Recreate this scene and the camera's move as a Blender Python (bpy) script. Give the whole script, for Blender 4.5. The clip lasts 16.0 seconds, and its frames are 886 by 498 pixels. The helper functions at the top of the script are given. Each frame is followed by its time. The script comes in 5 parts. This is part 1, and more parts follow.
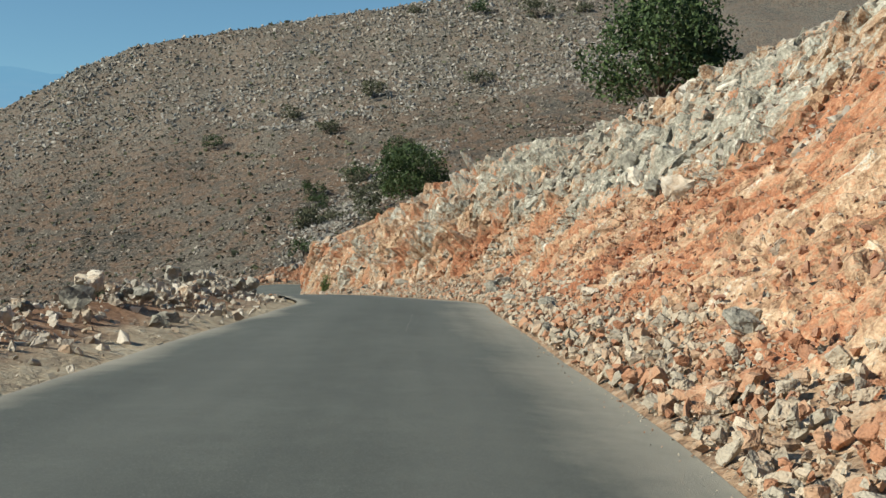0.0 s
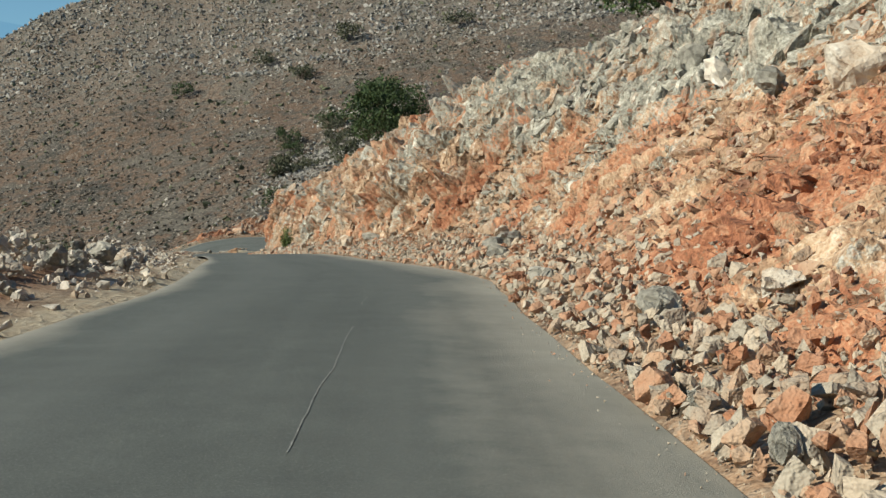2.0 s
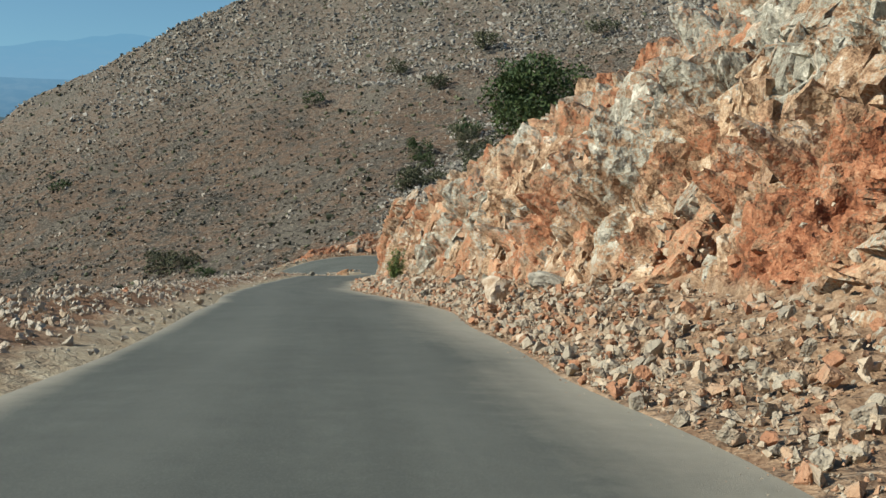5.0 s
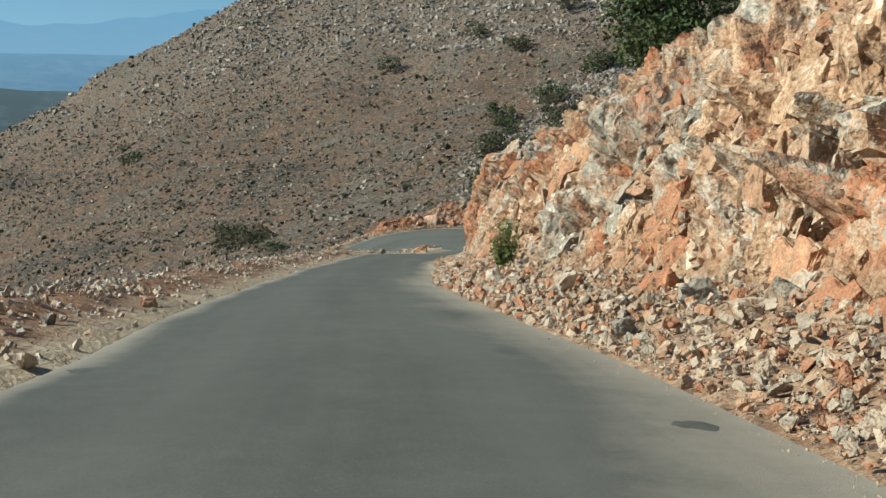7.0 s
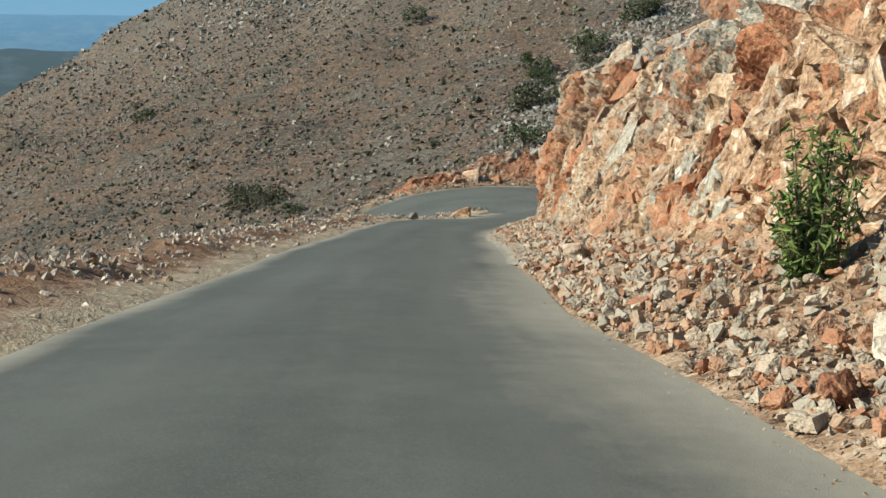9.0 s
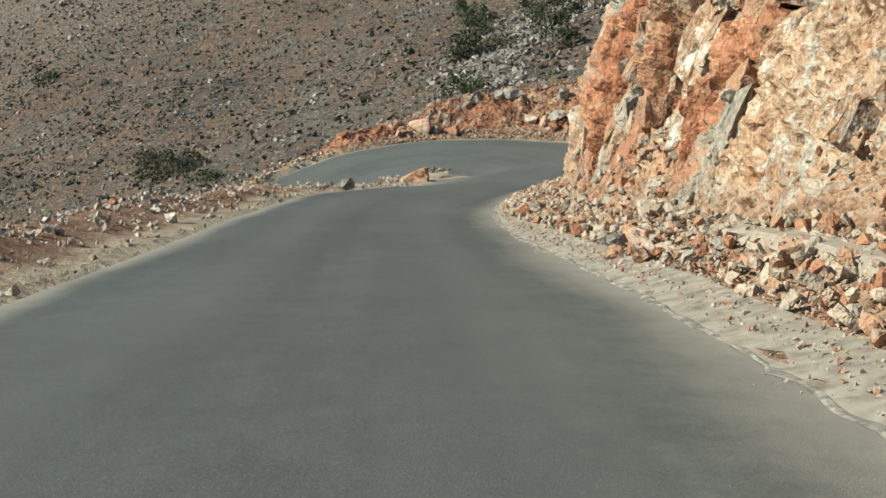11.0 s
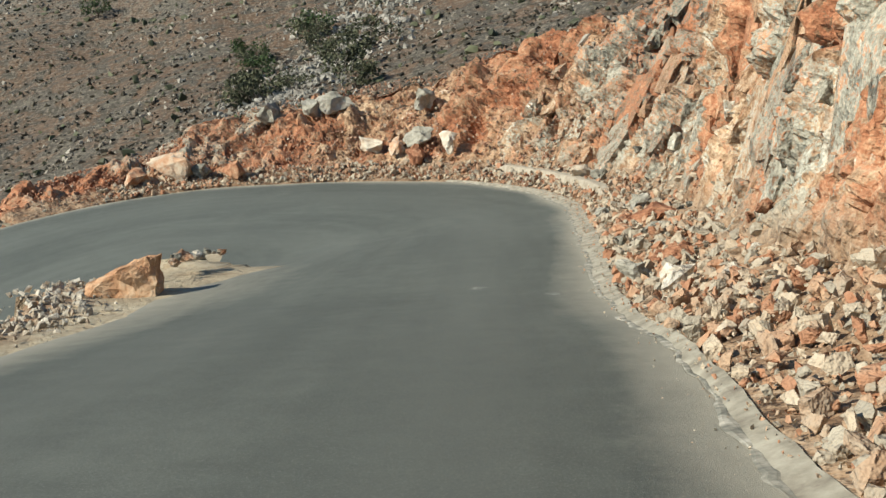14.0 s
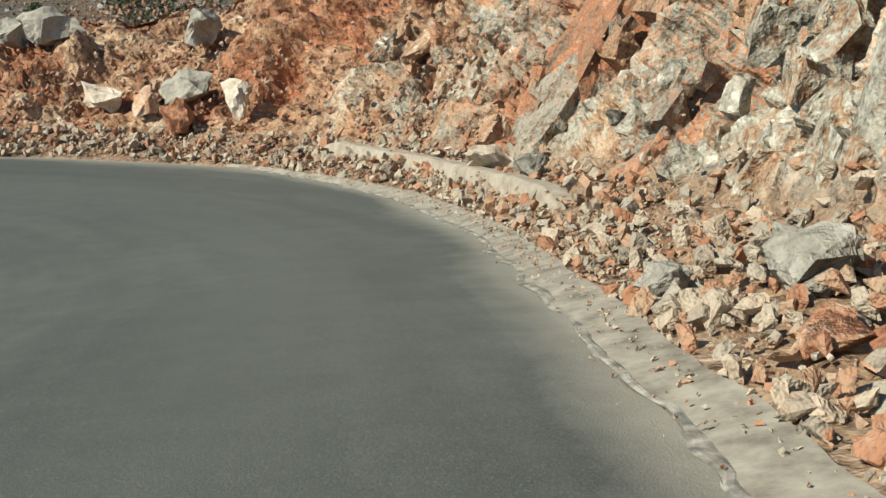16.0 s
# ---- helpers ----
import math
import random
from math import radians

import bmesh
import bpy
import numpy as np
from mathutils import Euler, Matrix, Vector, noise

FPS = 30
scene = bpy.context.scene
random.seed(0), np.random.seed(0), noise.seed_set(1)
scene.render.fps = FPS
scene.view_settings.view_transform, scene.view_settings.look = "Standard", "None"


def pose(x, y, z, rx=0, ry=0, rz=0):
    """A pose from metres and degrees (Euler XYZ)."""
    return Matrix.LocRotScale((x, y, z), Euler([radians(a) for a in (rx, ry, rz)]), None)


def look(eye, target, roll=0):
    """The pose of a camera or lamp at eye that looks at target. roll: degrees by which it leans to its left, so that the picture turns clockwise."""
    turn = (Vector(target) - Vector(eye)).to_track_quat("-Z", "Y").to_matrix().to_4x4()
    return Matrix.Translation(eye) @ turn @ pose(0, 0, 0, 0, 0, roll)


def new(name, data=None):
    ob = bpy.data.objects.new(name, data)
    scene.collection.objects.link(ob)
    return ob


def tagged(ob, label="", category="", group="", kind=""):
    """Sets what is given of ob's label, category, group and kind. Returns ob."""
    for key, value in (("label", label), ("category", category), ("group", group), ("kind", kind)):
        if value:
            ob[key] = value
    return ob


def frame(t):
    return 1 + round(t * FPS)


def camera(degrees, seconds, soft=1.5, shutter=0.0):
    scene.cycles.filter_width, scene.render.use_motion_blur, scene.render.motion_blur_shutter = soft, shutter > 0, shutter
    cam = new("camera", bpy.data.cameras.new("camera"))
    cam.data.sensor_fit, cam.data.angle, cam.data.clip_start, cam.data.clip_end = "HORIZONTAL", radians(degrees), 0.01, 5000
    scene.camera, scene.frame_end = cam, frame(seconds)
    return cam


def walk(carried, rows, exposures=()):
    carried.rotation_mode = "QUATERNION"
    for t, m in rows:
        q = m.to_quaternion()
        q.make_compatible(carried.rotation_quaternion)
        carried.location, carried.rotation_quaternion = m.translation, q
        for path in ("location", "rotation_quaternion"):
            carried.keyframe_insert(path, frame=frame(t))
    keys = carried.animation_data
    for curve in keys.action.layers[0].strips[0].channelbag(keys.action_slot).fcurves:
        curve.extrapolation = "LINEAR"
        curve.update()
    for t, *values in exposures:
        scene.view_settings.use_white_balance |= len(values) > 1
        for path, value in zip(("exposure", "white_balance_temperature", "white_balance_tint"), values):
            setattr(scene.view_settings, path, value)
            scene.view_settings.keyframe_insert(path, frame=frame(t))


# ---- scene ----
cam = camera(44.85, 16.0)
# seconds, place in metres, heading to the left of +y, tilt and lean in degrees
PATH = [
    (0, 0.00, 0.00, 0.00, -0.07, -6.21, 2.14),
    (0.5, 0.12, 3.09, -0.37, -2.61, -7.45, 0.89),
    (1, 0.14, 6.34, -0.71, -1.00, -7.56, 0.49),
    (1.5, 0.13, 9.74, -1.10, -0.86, -9.66, 0.77),
    (2, 0.10, 13.02, -1.55, -1.14, -8.98, 1.25),
    (2.5, -0.06, 16.92, -1.98, 0.20, -7.59, 1.33),
    (3, -0.26, 21.15, -2.49, -1.06, -8.57, -0.18),
    (3.5, -0.57, 25.30, -3.00, 1.65, -9.05, 1.41),
    (4, -1.01, 29.73, -3.53, 1.84, -8.92, 0.57),
    (4.2, -1.21, 31.51, -3.76, 2.83, -8.01, 0.84),
    (6.3, -4.51, 52.05, -6.85, 8.05, -9.96, 0.93),
    (6.5, -4.94, 54.01, -7.14, 8.38, -10.36, 0.33),
    (7, -6.11, 59.02, -7.91, 10.03, -9.79, 0.94),
    (7.5, -7.22, 63.86, -8.70, 9.78, -10.56, 1.10),
    (8, -8.59, 69.19, -9.65, 10.15, -10.34, -0.27),
    (8.5, -9.95, 74.32, -10.54, 11.96, -11.48, 1.16),
    (9, -11.45, 80.06, -11.53, 11.36, -11.87, 0.59),
    (9.2, -12.02, 82.33, -11.94, 11.98, -12.66, 0.36),
    (11.3, -17.17, 104.61, -15.79, 6.80, -13.91, -1.00),
    (11.5, -17.60, 106.82, -16.16, 6.43, -13.64, -1.65),
    (12, -18.52, 112.41, -17.07, 5.65, -12.76, -3.42),
    (12.5, -19.25, 117.58, -17.92, 4.30, -13.32, -3.12),
    (13, -19.85, 122.92, -18.73, 2.99, -12.72, -2.12),
    (13.5, -20.15, 127.82, -19.51, 0.15, -13.36, -1.67),
    (14, -20.21, 132.90, -20.21, -3.76, -11.19, -1.30),
    (14.5, -20.09, 137.16, -20.83, -7.70, -14.05, 0.42),
    (15, -19.56, 141.52, -21.39, -10.39, -12.84, -1.04),
    (15.5, -19.10, 145.11, -22.00, -13.46, -12.58, 1.63),
    (16, -18.29, 148.84, -22.50, -13.46, -11.12, 2.98),
]


def aimed(x, y, z, yaw, tilt, lean):
    yaw, tilt = radians(yaw), radians(tilt)
    ahead = Vector((-math.sin(yaw) * math.cos(tilt), math.cos(yaw) * math.cos(tilt), math.sin(tilt)))
    return look((x, y, z), Vector((x, y, z)) + ahead, lean)


walk(cam, [(row[0], aimed(*row[1:])) for row in PATH], [(0, 0.22), (1, 0.16), (4.2, 0.15), (7.0, 0.26), (9.0, 0.32), (11.5, 0.36), (14.5, 0.34), (16, 0.22)])

# ---- light ----
SUN = Vector((-0.86, -0.36, 0.62)).normalized()      # towards the sun
world = bpy.data.worlds.new("sky")
scene.world = world
world.use_nodes = True
wn = world.node_tree.nodes
sky = wn.new("ShaderNodeTexSky")
sky.sky_type = 'NISHITA'
sky.sun_disc = False
sky.sun_elevation = math.asin(SUN.z)
sky.sun_rotation = math.atan2(SUN.x, SUN.y)
sky.altitude = 200
sky.air_density = 1.0
sky.dust_density = 0.1
sky.ozone_density = 1.6
# the low sky is clear and blue: the view into it is lifted off the horizon's haze
gaze, lift = wn.new("ShaderNodeTexCoord"), wn.new("ShaderNodeVectorMath")
lift.operation = "ADD"
lift.inputs[1].default_value = (0, 0, 0.13)
world.node_tree.links.new(gaze.outputs["Generated"], lift.inputs[0])
world.node_tree.links.new(lift.outputs[0], sky.inputs[0])
# dry summer air: a clear blue, a little greener than the model's
clear = wn.new("ShaderNodeMix")
clear.data_type, clear.blend_type = "RGBA", "MULTIPLY"
clear.inputs[0].default_value = 1.0
clear.inputs[7].default_value = (0.78, 1.06, 1.06, 1)
world.node_tree.links.new(sky.outputs[0], clear.inputs[6])
world.node_tree.links.new(clear.outputs[2], wn["Background"].inputs[0])
wn["Background"].inputs[1].default_value = 0.09
sun = new("sun", bpy.data.lights.new("sun", "SUN"))
sun.data.energy = 5.2
sun.data.angle = radians(0.5)
sun.data.color = (1.0, 0.945, 0.79)
sun.rotation_mode = "QUATERNION"
sun.rotation_quaternion = SUN.to_track_quat("Z", "Y")
sun.location = (-60, -20, 60)


# ---- materials ----
def material(name, rough=0.9):
    m = bpy.data.materials.new(name)
    m.use_nodes = True
    b = m.node_tree.nodes["Principled BSDF"]
    b.inputs["Roughness"].default_value = rough
    b.inputs["Specular IOR Level"].default_value = 0.25
    return m, m.node_tree.nodes, m.node_tree.links, b


def node_noise(n, l, vec, scale, detail=6, rough=0.6):
    t = n.new("ShaderNodeTexNoise")
    t.inputs["Scale"].default_value, t.inputs["Detail"].default_value = scale, detail
    t.inputs["Roughness"].default_value = rough
    l.new(vec, t.inputs["Vector"])
    return t.outputs["Fac"]


def node_ramp(n, l, fac, stops):
    r = n.new("ShaderNodeValToRGB")
    e = r.color_ramp.elements
    while len(e) < len(stops):
        e.new(0.5)
    for el, (p, c) in zip(e, stops):
        el.position, el.color = p, (*c, 1) if len(c) == 3 else c
    l.new(fac, r.inputs[0])
    return r.outputs[0]


def node_mix(n, l, fac, a, b, kind="MIX"):
    m = n.new("ShaderNodeMix")
    m.data_type, m.blend_type = "RGBA", kind
    for sock, val in ((m.inputs[0], fac), (m.inputs[6], a), (m.inputs[7], b)):
        if isinstance(val, (int, float)):
            sock.default_value = val
        elif isinstance(val, tuple):
            sock.default_value = (*val, 1)
        else:
            l.new(val, sock)
    return m.outputs[2]


def node_math(n, l, op, a, b=0.0, clamp=False):
    m = n.new("ShaderNodeMath")
    m.operation, m.use_clamp = op, clamp
    for sock, val in ((m.inputs[0], a), (m.inputs[1], b)):
        if isinstance(val, (int, float)):
            sock.default_value = val
        else:
            l.new(val, sock)
    return m.outputs[0]


def node_bump(n, l, b, height, strength, distance):
    k = n.new("ShaderNodeBump")
    k.inputs["Strength"].default_value, k.inputs["Distance"].default_value = strength, distance
    l.new(height, k.inputs["Height"])
    l.new(k.outputs[0], b.inputs["Normal"])


def place(n):
    return n.new("ShaderNodeTexCoord").outputs["Object"]


def attr(n, name):
    a = n.new("ShaderNodeAttribute")
    a.attribute_name = name
    return a.outputs["Fac"]


def node_mapped(n, l, vec, turn, scale):
    m = n.new("ShaderNodeMapping")
    m.inputs["Rotation"].default_value, m.inputs["Scale"].default_value = [radians(a) for a in turn], scale
    l.new(vec, m.inputs["Vector"])
    return m.outputs[0]


def node_facets(n, l, vec, scale, squash=(1, 1, 1)):
    """Relief of broken faces: a plane of its own tilt in each cell."""
    q = node_mapped(n, l, vec, (0, 0, 0), squash)
    v = n.new("ShaderNodeTexVoronoi")
    v.inputs["Scale"].default_value = scale
    l.new(q, v.inputs["Vector"])
    away, lean, dot = n.new("ShaderNodeVectorMath"), n.new("ShaderNodeVectorMath"), n.new("ShaderNodeVectorMath")
    away.operation, lean.operation, dot.operation = "SUBTRACT", "SUBTRACT", "DOT_PRODUCT"
    l.new(q, away.inputs[0])
    l.new(v.outputs["Position"], away.inputs[1])
    l.new(v.outputs["Color"], lean.inputs[0])
    lean.inputs[1].default_value = (0.5, 0.5, 0.5)
    l.new(away.outputs[0], dot.inputs[0])
    l.new(lean.outputs[0], dot.inputs[1])
    return dot.outputs["Value"]


def node_bent(n, l, vec, scale, amount):
    """Coordinates bent by noise, so that cells lose their straight edges."""
    t, a = n.new("ShaderNodeTexNoise"), n.new("ShaderNodeVectorMath")
    t.inputs["Scale"].default_value, t.inputs["Detail"].default_value = scale, 5
    a.operation = "MULTIPLY_ADD"
    l.new(vec, t.inputs["Vector"])
    l.new(t.outputs["Color"], a.inputs[0])
    a.inputs[1].default_value = (amount, amount, amount)
    l.new(vec, a.inputs[2])
    return a.outputs[0]


def rock_face():
    """Cut rock: greenish-grey limestone, orange-tan stained faces, red earth, white calcite skins and a dusty foot, told apart by the mesh's own layers."""
    m, n, l, b = material("cut rock", 0.93)
    p = place(n)
    big, mid, fine = node_noise(n, l, p, 0.7, 4), node_noise(n, l, p, 3.2, 4, 0.66), node_noise(n, l, p, 12, 2, 0.65)
    grit = node_noise(n, l, p, 30, 1, 0.6)
    mixed = node_math(n, l, "ADD", node_math(n, l, "MULTIPLY", mid, 0.45), node_math(n, l, "MULTIPLY", fine, 0.35))
    mixed = node_math(n, l, "ADD", mixed, node_math(n, l, "MULTIPLY", grit, 0.20))
    mixed = node_math(n, l, "ADD", mixed, node_math(n, l, "MULTIPLY", node_math(n, l, "SUBTRACT", attr(n, "tone"), 0.5), 0.16))
    tan = node_ramp(n, l, mixed, [(0.36, (0.15, 0.085, 0.05)), (0.45, (0.34, 0.215, 0.13)), (0.53, (0.49, 0.345, 0.22)), (0.64, (0.70, 0.58, 0.43))])
    grey = node_ramp(n, l, mixed, [(0.36, (0.12, 0.115, 0.092)), (0.45, (0.265, 0.25, 0.20)), (0.53, (0.39, 0.37, 0.30)), (0.64, (0.62, 0.59, 0.50))])
    rust = node_ramp(n, l, mixed, [(0.36, (0.15, 0.058, 0.032)), (0.45, (0.31, 0.125, 0.064)), (0.54, (0.43, 0.205, 0.112)), (0.65, (0.56, 0.36, 0.22))])
    dust = node_ramp(n, l, mixed, [(0.38, (0.17, 0.105, 0.065)), (0.50, (0.30, 0.205, 0.13)), (0.64, (0.44, 0.34, 0.245))])

    def layer(name, weight, lo, hi):
        f = node_math(n, l, "ADD", attr(n, name), node_math(n, l, "MULTIPLY", node_math(n, l, "SUBTRACT", node_math(n, l, "ADD", mid, fine), 1.0), weight))
        return node_ramp(n, l, f, [(lo, (0, 0, 0)), (hi, (1, 1, 1))])

    c = node_mix(n, l, layer("grey", 1.3, 0.40, 0.60), tan, grey)
    wash = node_noise(n, l, node_mapped(n, l, p, (0, 0, 0), (1.7, 1.7, 0.35)), 1.0, 4, 0.62)
    c = node_mix(n, l, node_ramp(n, l, wash, [(0.56, (0, 0, 0)), (0.70, (0.5, 0.5, 0.5))]), c, (0.42, 0.225, 0.12))
    skin = node_math(n, l, "ADD", node_math(n, l, "MULTIPLY", mid, 0.6), node_math(n, l, "MULTIPLY", big, 0.4))
    c = node_mix(n, l, node_ramp(n, l, skin, [(0.59, (0, 0, 0)), (0.63, (0.8, 0.8, 0.8))]), c, (0.72, 0.67, 0.57))
    c = node_mix(n, l, layer("rust", 1.3, 0.50, 0.68), c, rust)
    c = node_mix(n, l, layer("foot", 0.5, 0.35, 0.65), c, dust)
    l.new(c, b.inputs["Base Color"])
    bent = node_bent(n, l, p, 3.0, 0.22)
    h = node_math(n, l, "MULTIPLY", node_facets(n, l, bent, 2.6, (1, 1, 0.7)), 0.6)
    h = node_math(n, l, "ADD", h, node_math(n, l, "MULTIPLY", node_facets(n, l, bent, 7.5, (1, 1, 0.7)), 0.75))
    h = node_math(n, l, "ADD", h, node_math(n, l, "MULTIPLY", mid, 0.10))
    h = node_math(n, l, "ADD", h, node_math(n, l, "MULTIPLY", fine, 0.035))
    h = node_math(n, l, "ADD", h, node_math(n, l, "MULTIPLY", grit, 0.006))
    node_bump(n, l, b, h, 1.0, 1.0)
    return m


def loose_rock(name, stops, island=False):
    m, n, l, b = material(name, 0.9)
    p = place(n)
    mid, fine = node_noise(n, l, p, 3.5, 4, 0.65), node_noise(n, l, p, 16, 2, 0.65)
    rnd = n.new("ShaderNodeNewGeometry").outputs["Random Per Island"] if island else n.new("ShaderNodeObjectInfo").outputs["Random"]
    f = node_math(n, l, "ADD", node_math(n, l, "MULTIPLY", rnd, 0.72), node_math(n, l, "MULTIPLY", mid, 0.28))
    c = node_ramp(n, l, f, stops)
    c = node_mix(n, l, node_math(n, l, "MULTIPLY", fine, 0.22), c, node_ramp(n, l, mid, [(0.35, (0.30, 0.14, 0.07)), (0.65, (0.55, 0.48, 0.38))]))
    l.new(c, b.inputs["Base Color"])
    node_bump(n, l, b, node_math(n, l, "ADD", mid, node_math(n, l, "MULTIPLY", fine, 0.7)), 1.0, 0.07)
    return m


def asphalt():
    m, n, l, b = material("asphalt", 0.8)
    p = place(n)
    lane = n.new("ShaderNodeCombineXYZ")
    l.new(attr(n, "across"), lane.inputs[0])
    l.new(node_math(n, l, "MULTIPLY", attr(n, "along"), 0.045), lane.inputs[1])
    streak = node_noise(n, l, lane.outputs[0], 1.5, 5, 0.6)
    grain, patch, wide = node_noise(n, l, p, 70, 3, 0.85), node_noise(n, l, p, 2.3, 8, 0.7), node_noise(n, l, p, 0.22, 4)
    f = node_math(n, l, "ADD", node_math(n, l, "MULTIPLY", streak, 0.34), node_math(n, l, "MULTIPLY", node_math(n, l, "ADD", wide, patch), 0.33))
    base = node_ramp(n, l, f, [(0.36, (0.073, 0.081, 0.073)), (0.50, (0.098, 0.107, 0.095)), (0.64, (0.132, 0.143, 0.126))])
    base = node_mix(n, l, node_ramp(n, l, grain, [(0.55, (0, 0, 0)), (0.70, (0.75, 0.75, 0.75))]), base, (0.235, 0.243, 0.215))
    base = node_mix(n, l, node_ramp(n, l, grain, [(0.30, (0.75, 0.75, 0.75)), (0.44, (0, 0, 0))]), base, (0.045, 0.05, 0.046))
    base = node_mix(n, l, node_math(n, l, "MULTIPLY", attr(n, "wheel"), 0.30), base, (0.145, 0.155, 0.138))
    dust = node_math(n, l, "ADD", attr(n, "dust"), node_math(n, l, "MULTIPLY", node_math(n, l, "SUBTRACT", patch, 0.5), 0.5))
    dust = node_math(n, l, "ADD", dust, node_math(n, l, "MULTIPLY", node_math(n, l, "SUBTRACT", streak, 0.5), 0.4))
    dust = node_ramp(n, l, dust, [(0.15, (0, 0, 0)), (0.95, (1, 1, 1))])
    c = node_mix(n, l, node_math(n, l, "MULTIPLY", dust, 0.9), base, (0.34, 0.32, 0.26))
    l.new(c, b.inputs["Base Color"])
    node_bump(n, l, b, grain, 0.5, 0.012)
    return m


def earth():
    """Verges, slopes and the far hillside: ochre soil, dry grey scrub and stone."""
    m, n, l, b = material("stony earth", 0.95)
    p = place(n)
    wide, mid, fine, tiny = node_noise(n, l, p, 0.02, 5, 0.6), node_noise(n, l, p, 0.16, 6, 0.65), node_noise(n, l, p, 1.1, 6, 0.7), node_noise(n, l, p, 9, 5, 0.7)
    f = node_math(n, l, "ADD", node_math(n, l, "MULTIPLY", wide, 0.55), node_math(n, l, "MULTIPLY", mid, 0.45))
    hill = node_ramp(n, l, f, [(0.36, (0.038, 0.037, 0.031)), (0.44, (0.060, 0.052, 0.042)), (0.50, (0.130, 0.080, 0.050)), (0.55, (0.064, 0.056, 0.045)), (0.64, (0.115, 0.102, 0.080))])
    axes = n.new("ShaderNodeSeparateXYZ")
    l.new(p, axes.inputs[0])
    bare = node_math(n, l, "MULTIPLY", node_math(n, l, "SUBTRACT", axes.outputs[1], 450.0), 0.0007, False)      # barer rock towards the ridge
    bare = node_math(n, l, "MINIMUM", node_math(n, l, "MAXIMUM", bare, 0.0), 0.07)
    stone = node_ramp(n, l, node_math(n, l, "ADD", fine, bare), [(0.53, (0, 0, 0)), (0.58, (1, 1, 1))])
    hill = node_mix(n, l, node_math(n, l, "MULTIPLY", stone, 0.7), hill, (0.20, 0.185, 0.155))
    dark = node_ramp(n, l, fine, [(0.38, (1, 1, 1)), (0.45, (0, 0, 0))])
    hill = node_mix(n, l, node_math(n, l, "MULTIPLY", dark, 0.85), hill, (0.030, 0.028, 0.020))
    sand = node_ramp(n, l, node_math(n, l, "ADD", node_math(n, l, "MULTIPLY", fine, 0.5), node_math(n, l, "MULTIPLY", tiny, 0.5)),
                     [(0.35, (0.27, 0.205, 0.135)), (0.52, (0.40, 0.335, 0.235)), (0.66, (0.52, 0.46, 0.35))])
    soil = node_ramp(n, l, node_math(n, l, "ADD", node_math(n, l, "MULTIPLY", fine, 0.6), node_math(n, l, "MULTIPLY", tiny, 0.4)),
                     [(0.36, (0.13, 0.066, 0.036)), (0.50, (0.25, 0.145, 0.085)), (0.64, (0.37, 0.265, 0.18))])
    near = node_math(n, l, "ADD", attr(n, "sand"), node_math(n, l, "MULTIPLY", node_math(n, l, "SUBTRACT", fine, 0.5), 0.5))
    c = node_mix(n, l, node_ramp(n, l, near, [(0.02, (0, 0, 0)), (0.22, (1, 1, 1))]), hill, soil)
    c = node_mix(n, l, node_ramp(n, l, near, [(0.62, (0, 0, 0)), (0.95, (1, 1, 1))]), c, sand)
    l.new(c, b.inputs["Base Color"])
    node_bump(n, l, b, node_math(n, l, "ADD", fine, node_math(n, l, "MULTIPLY", tiny, 0.2)), 0.8, 0.25)
    return m


def plain(name, stops, scale=6.0, rough=0.85, bump=0.3, dist=0.02):
    m, n, l, b = material(name, rough)
    p = place(n)
    f = node_noise(n, l, p, scale, 6, 0.65)
    l.new(node_ramp(n, l, f, stops), b.inputs["Base Color"])
    if bump:
        node_bump(n, l, b, f, bump, dist)
    return m


def leafy(name, dark, light):
    m, n, l, b = material(name, 0.65)
    rnd = n.new("ShaderNodeNewGeometry").outputs["Random Per Island"]
    c = node_ramp(n, l, rnd, [(0.0, dark), (0.6, tuple((a + q) / 2 for a, q in zip(dark, light))), (1.0, light)])
    l.new(c, b.inputs["Base Color"])
    return m


def hazed_layer(name, low, high, z0, z1, fleck=0.0):
    """Glowing distance: blue haze painted into its colour, graded from foot to top, with faint patches of land."""
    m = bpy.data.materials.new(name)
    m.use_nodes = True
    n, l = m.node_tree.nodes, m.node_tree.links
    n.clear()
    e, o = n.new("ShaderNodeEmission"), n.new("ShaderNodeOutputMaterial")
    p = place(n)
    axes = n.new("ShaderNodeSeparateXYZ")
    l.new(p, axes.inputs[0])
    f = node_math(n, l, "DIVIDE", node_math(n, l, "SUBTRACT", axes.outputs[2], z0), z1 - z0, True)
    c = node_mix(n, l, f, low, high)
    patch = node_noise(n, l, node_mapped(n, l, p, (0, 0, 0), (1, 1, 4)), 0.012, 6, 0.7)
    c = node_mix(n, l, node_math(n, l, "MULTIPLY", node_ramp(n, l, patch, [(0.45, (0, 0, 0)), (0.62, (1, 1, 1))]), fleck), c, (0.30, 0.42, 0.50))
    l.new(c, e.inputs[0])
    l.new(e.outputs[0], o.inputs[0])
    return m


